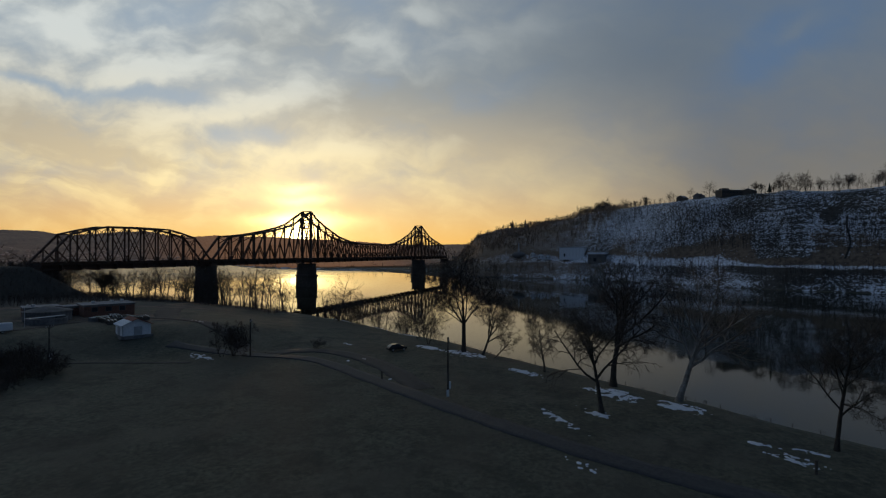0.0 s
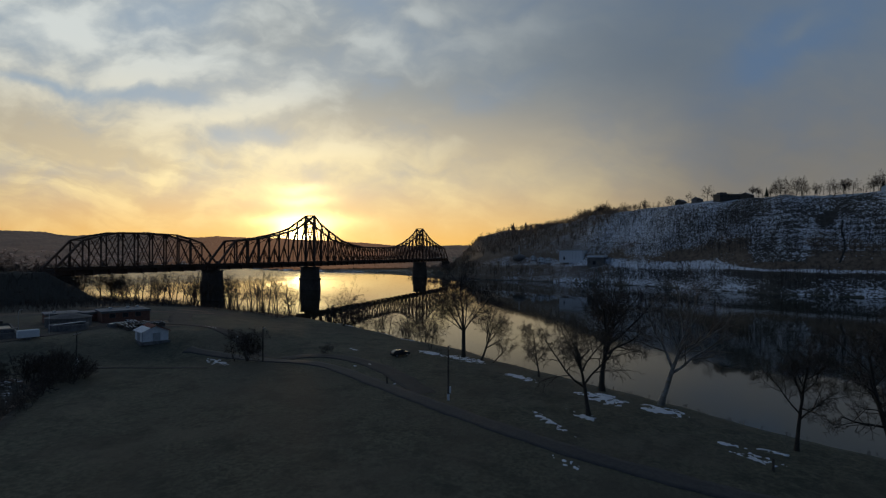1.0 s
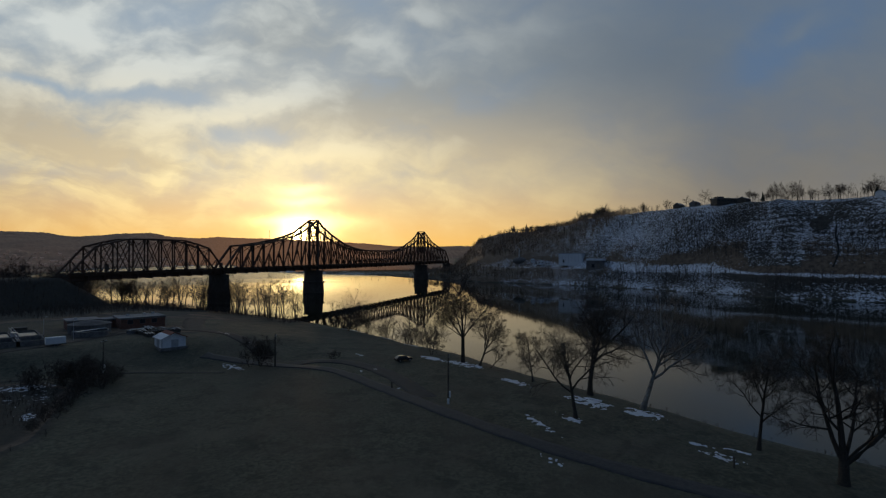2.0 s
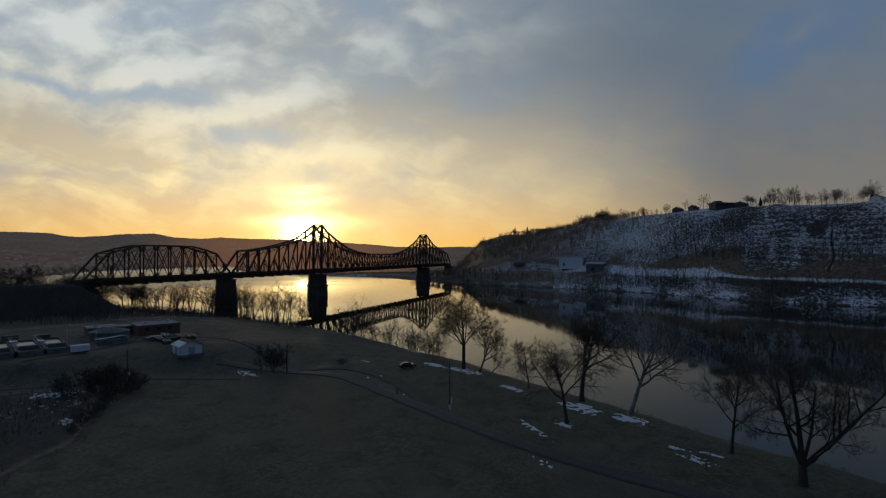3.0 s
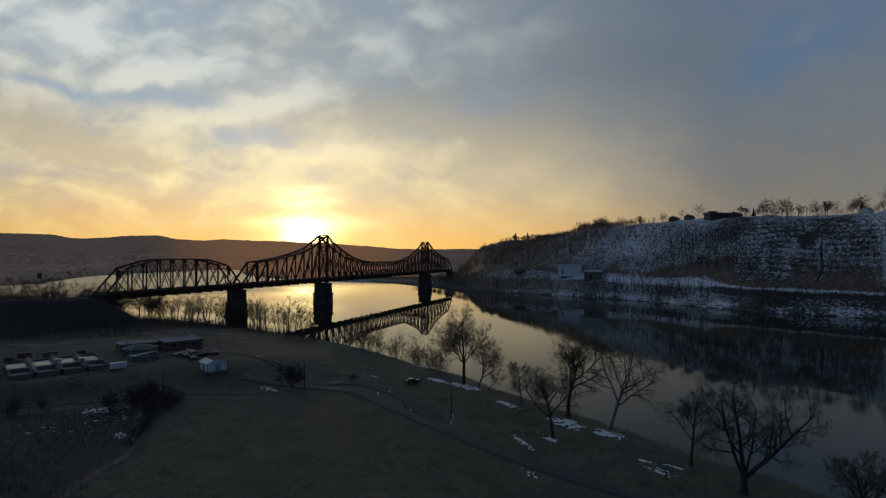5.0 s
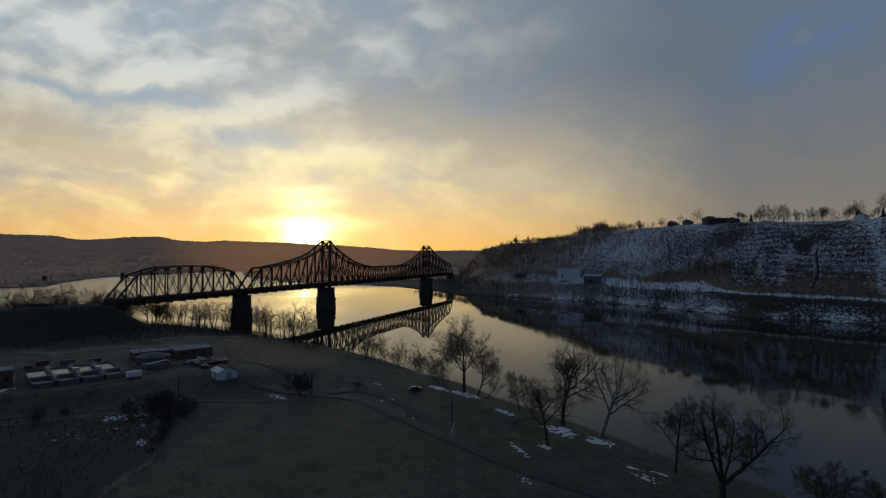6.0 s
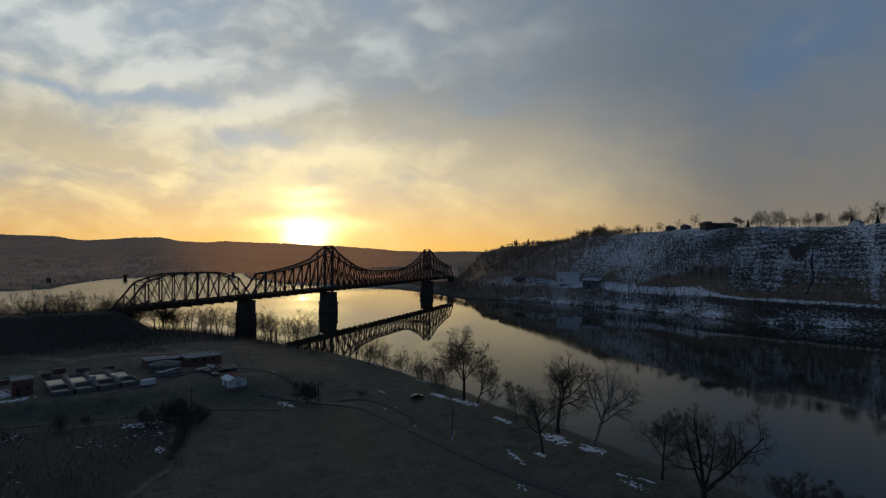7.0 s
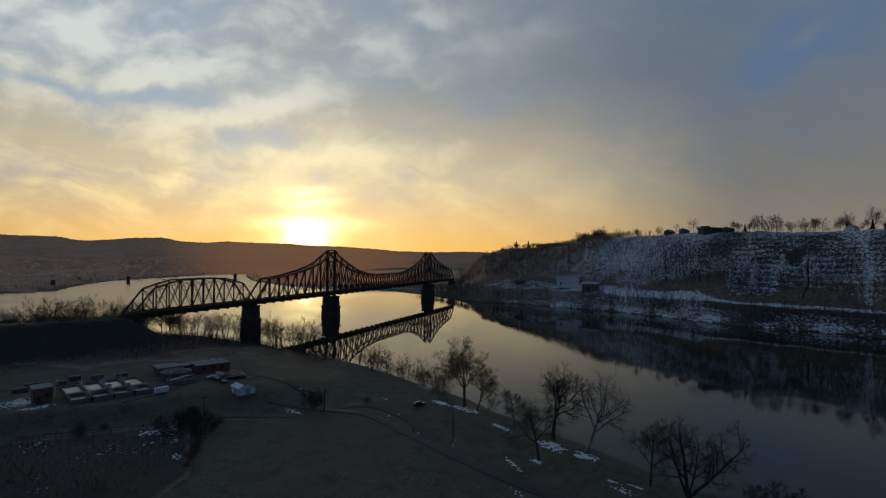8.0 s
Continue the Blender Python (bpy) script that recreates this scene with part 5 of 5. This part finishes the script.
bmesh.ops.create_cone(bm, cap_ends=True, segments=14, radius1=.9, radius2=.6, depth=14, matrix=Matrix.Translation((-2, 0, 7)))
part("stack", bm, M_METAL, silo)

CRESTH = "houses on the crest"
for x, y, t, w, d, h, r, wall, label in ((477.1, -289.9, 60, 8, 11, 4.0, 2.4, M_POLE, "brown house with a pitched roof on the crest"),
                                         (463.5, -304.6, 62, 8, 10, 3.6, 2.0, M_CONC, "pale house with a pitched roof on the crest"),
                                         (372.6, -436.2, 50, 7, 10, 3.2, 2.0, M_WHITE, "white house among trees on the crest"),
                                         (357.9, -461.3, 48, 10, 12, 4.6, 2.6, M_BRICK, "brown house among trees on the crest"),
                                         (344.4, -480.1, 48, 9, 12, 4.6, 2.6, M_WHITE, "white house among trees on the crest"),
                                         (425.9, -344.3, 58, 8, 12, 3.2, 1.6, M_POLE, "low dark house on the crest")):
    gabled(x, y, t, w, d, h, r, wall, M_ROOF, label, group=CRESTH, chimney=True, windows=3)
long_ = thing("apartment_block", pose(437.5, -332.5, height(437.5, -332.5), 0, 0, -63), "long dark flat-roofed block on the crest", "building")
part("wall", boxed(-16, 16, -5, 5, -1.5, 5.0), M_POLE, long_)
part("roof", boxed(-16.4, 16.4, -5.4, 5.4, 5.0, 5.4, bevel=.06), M_ROOF, long_)
part("stair_head", boxed(-14, -7, -3, 3, 5.4, 7.0, bevel=.06), M_POLE, long_)
for i in range(9):
    window(long_, -14.5 + i * 3.4, -13.0 + i * 3.4, -5, 2.2, 3.8)

# ---------------------------------------------------------------- distance
# lone river piers and the town under the far ridge
for x, y in ((372, 612), (532, 646), (740, 580)):
    th = thing("river_pier", pose(x, y, -2), "lone stone pier standing in the far river", "bridge pier", "far river piers")
    part("shaft", boxed(-1.7, 1.7, -3.4, 3.4, 0, 13.5, bevel=.4), M_STONE, th)
    part("coping", boxed(-2.1, 2.1, -3.9, 3.9, 13.5, 14.4, bevel=.25), M_STONE, th)
mast = thing("radio_mast", pose(3212, 2367, 120), "thin lattice radio mast on the far ridge", "mast")
for k in range(3):
    c_, s_m = 2.2 * math.cos(2.1 * k), 2.2 * math.sin(2.1 * k)
    member("leg", (c_, s_m, 0), (c_ * .3, s_m * .3, 90), 0.8, 0.8, mast, BOX_BEAM)
for z_ in range(10, 90, 16):
    part("platform", boxed(-1.6, 1.6, -1.6, 1.6, z_, z_ + .5), M_STEEL, mast)
rng = random.Random(77)
M_TOWN = grained("weathered_hazy_town_walls", (0.12, 0.10, 0.09), (0.26, 0.23, 0.21), 0.05, 0.9)
# a faint glow paints the ridge's air light onto the houses too
M_TOWN.node_tree.nodes["Principled BSDF"].inputs["Emission Color"].default_value = (0.045, 0.034, 0.030, 1)
M_TOWN.node_tree.nodes["Principled BSDF"].inputs["Emission Strength"].default_value = 1.0
TOWN = [gable_walls(7, 8, 3.5, 2), gable_roof(7, 8, 3.5, 2)]
TOWN = [(lambda d, b: (b.to_mesh(d), b.free(), d)[2])(bpy.data.meshes.new(n), b) for n, b in zip(("wall", "roof"), TOWN)]
for i in range(110):
    az, r = radians(rng.choice((rng.uniform(45, 61), rng.gauss(50, 2.5), rng.gauss(55, 3)))), rng.uniform(1300, 1950)
    x, y = -180 + r * math.cos(az), -250 + r * math.sin(az)
    z = float(ridge_height(np.array([x]), np.array([y]))[0])
    th = thing("town_house", pose(x, y, z, 0, 0, rng.uniform(0, 180)), "small pale house in the hazy valley town", "house", "valley town")
    part("wall", TOWN[0], M_TOWN, th)
    part("roof", TOWN[1], M_TOWN, th)

# ---------------------------------------------------------------- road and snow


def ribbon(pts, wide, lift, name, mat, label, kind):
    """A strip draped over the ground, with a shallow crown and an edge."""
    line = []
    for (ax, ay), (bx, by) in zip(pts, pts[1:]):
        n = max(2, int(math.dist((ax, ay), (bx, by)) / 1.2))
        line += [(ax + (bx - ax) * i / n, ay + (by - ay) * i / n) for i in range(n)]
    line.append(pts[-1])
    line = [(sum(p[0] for p in line[max(0, i - 4):i + 5]) / len(line[max(0, i - 4):i + 5]), sum(p[1] for p in line[max(0, i - 4):i + 5]) / len(line[max(0, i - 4):i + 5])) for i in range(len(line))]
    v, f = [], []
    offs = (-.5, -.49, -.25, 0, .25, .49, .5)
    rows = []
    for i, (x, y) in enumerate(line):
        ax, ay = line[max(i - 1, 0)]
        bx, by = line[min(i + 1, len(line) - 1)]
        l = math.hypot(bx - ax, by - ay)
        nx, ny = -(by - ay) / l, (bx - ax) / l
        w = wide * (1 + 0.06 * math.sin(i * .7) + 0.05 * math.sin(i * 1.9))
        rows += [(x + nx * w * o, y + ny * w * o, o) for o in offs]
    z = terrain(np.array([r[0] for r in rows]), np.array([r[1] for r in rows]))[0]
    for (x, y, o), h in zip(rows, z):
        v.append((x, y, h + (lift if abs(o) < .495 else -.15)))
    k = len(offs)
    for i in range(len(line) - 1):
        for j in range(k - 1):
            f.append((i * k + j, i * k + j + 1, (i + 1) * k + j + 1, (i + 1) * k + j))
    ob = part(name, mesh(name, v, f, True), mat, None)
    return tagged(ob, label, name, kind=kind)


ribbon([(-112, -330), (-104, -285), (-97, -255), (-94.5, -246), (-92, -239), (-89, -231), (-83.5, -221), (-74.5, -206), (-66, -193), (-58, -181), (-54.5, -173), (-56, -165), (-57, -153), (-60, -140)], 3.6, .10,
       "road", M_ROAD, "narrow worn asphalt lane through the grass", "structure")


M_MUD = grained("dark_wet_soil", (0.010, 0.009, 0.008), (0.026, 0.023, 0.018), 2.0, 0.8, 0.0, (0.016, 0.015, 0.013), 0.02)
M_LOOP = grained("dark_loop_asphalt", (0.024, 0.024, 0.025), (0.046, 0.045, 0.044), 2.5, 0.85, 0.0, (0.06, 0.056, 0.05), 0.01)
M_GRAVEL = grained("brown_gravel", (0.040, 0.034, 0.029), (0.085, 0.073, 0.062), 4.0, 0.95, 0.0, (0.055, 0.044, 0.036), 0.02)
ribbon([(-112, -100), (-97, -114.5), (-91, -122), (-86.5, -127.5), (-76.5, -135.2), (-72, -145), (-69, -152.5), (-66, -158)], 1.3, .05, "ditch", M_MUD, "shallow dark ditch along the field edge", "structure")
ribbon([(-56, -160), (-48, -150), (-42.5, -138), (-38.5, -127), (-40, -116), (-47, -106), (-66, -109), (-80, -109.5), (-88, -107)], 4.0, .07, "track", M_GRAVEL, "brown gravel track past the works", "structure")
ribbon([(-40, -121), (-32, -112), (-22, -102), (-10, -92)], 6.5, .06, "yard", M_GRAVEL, "brown gravel yard beside the works", "structure")
ribbon([(-61.7, -81.1), (-71, -75.6), (-82, -66.4), (-93, -59)], 4.6, .06, "service_lane", M_GRAVEL, "brown gravel lane behind the basins", "structure")
ribbon([(-72, -206), (-63.5, -198.5), (-58.5, -194), (-50.4, -184.3), (-46, -174), (-47.5, -166), (-52.5, -163), (-56, -165.5)], 4.4, .085, "parking_loop", M_LOOP, "dark worn asphalt loop beside the lane", "structure")
ribbon(GULLY, 1.2, .30, "gully", M_MUD, "narrow dark gully running down the snowy hillside", "structure")


SN = "patch of old snow lying on the grass"
SB = "patch of old snow under the bank trees"


def snow_patch(x, y, rx, ry, turn, seed, label):
    """A thin sheet of old snow that thins out into a ragged edge and lets the grass through."""
    c, s = math.cos(radians(turn)), math.sin(radians(turn))
    step = 0.13
    a = np.arange(-rx * 1.5, rx * 1.5 + step, step)
    b = np.arange(-ry * 1.7, ry * 1.7 + step, step)
    A, B = np.meshgrid(a, b, indexing="ij")
    px, py = x + A * c - B * s, y + A * s + B * c
    q = (A / rx) ** 2 + (B / ry) ** 2
    ragged = 0.8 * fractal(px + seed * 3.1, py, 2.6, 3) + (1.7 if label == SB else 2.6 if y < -222 else 1.8) * fractal(px, py + seed * 1.7, 0.7, 2)
    ragged = ragged + (0.6 if label == SB else 2.2) * fractal(px + 9.0, py, 0.45, 2)
    lift = np.clip(0.14 * ((0.72 if label == SB else 0.34) - q * 0.75 + ragged * 1.1), -0.12, 0.10)
    z = terrain(px.ravel(), py.ravel())[0] + lift.ravel()
    na, nb = A.shape
    i = np.arange((na - 1) * (nb - 1))
    j, k = i // (nb - 1), i % (nb - 1)
    f = np.column_stack([j * nb + k, (j + 1) * nb + k, (j + 1) * nb + k + 1, j * nb + k + 1])
    ob = part("snow_patch", mesh("snow_patch", np.column_stack([px.ravel(), py.ravel(), z]).tolist(), f.tolist(), True), M_SNOW, None)
    return tagged(ob, label, "snow", "snow patches")


for i, (x, y, rx, ry, turn, label) in enumerate((
        (-33.5, -191.5, 3.6, 1.3, 62, SB), (-37.5, -201.5, 4.4, 2.2, 62, SB), (-50.5, -216.5, 3.8, 1.0, 55, SB),
        (-60.8, -232.4, 3.9, 2.3, 48, SB), (-72.5, -230.5, 2.6, 1.0, 48, SB), (-65.0, -242.2, 3.3, 2.0, 50, SB),
        (-78.0, -226.7, 4.4, .55, 35, SN), (-92.5, -230.5, 1.8, .8, 40, SN), (-78.6, -249.3, 1.5, .7, 50, SN), (-83.0, -251.5, 2.2, 1.2, 50, SN),
        (-79.5, -254, 1.4, .6, 55, SN), (-62.3, -153.8, 3.2, 1.2, 70, SN), (-92.5, -131.5, 3.6, 2.0, -40, SN), (-104.3, -150.9, 2.0, 0.7, 40, SN),
        (-97.0, -81.5, 4.6, 3.6, 20, SN), (-99, -91.5, 4.0, 1.8, -20, SN), (-46, -146, 3.0, .35, 62, SN), (-40, -131, 3.0, .3, 70, SN),
        (10, -144, 6, .6, 63, SB), (0, -162, 5, .5, 58, SB), (-14, -178, 5, .6, 58, SB), (-36.2, -171.8, 1.5, .3, 60, SN), (-53.8, -182.3, 1.1, .3, 60, SN), (-51.1, -184.3, 1.1, .3, 60, SN), (-66, -196.4, 1.0, .3, -30, SN), (-65, -198.9, 1.0, .3, -30, SN))):
    snow_patch(x, y, rx, ry, turn, 300 + i, label)
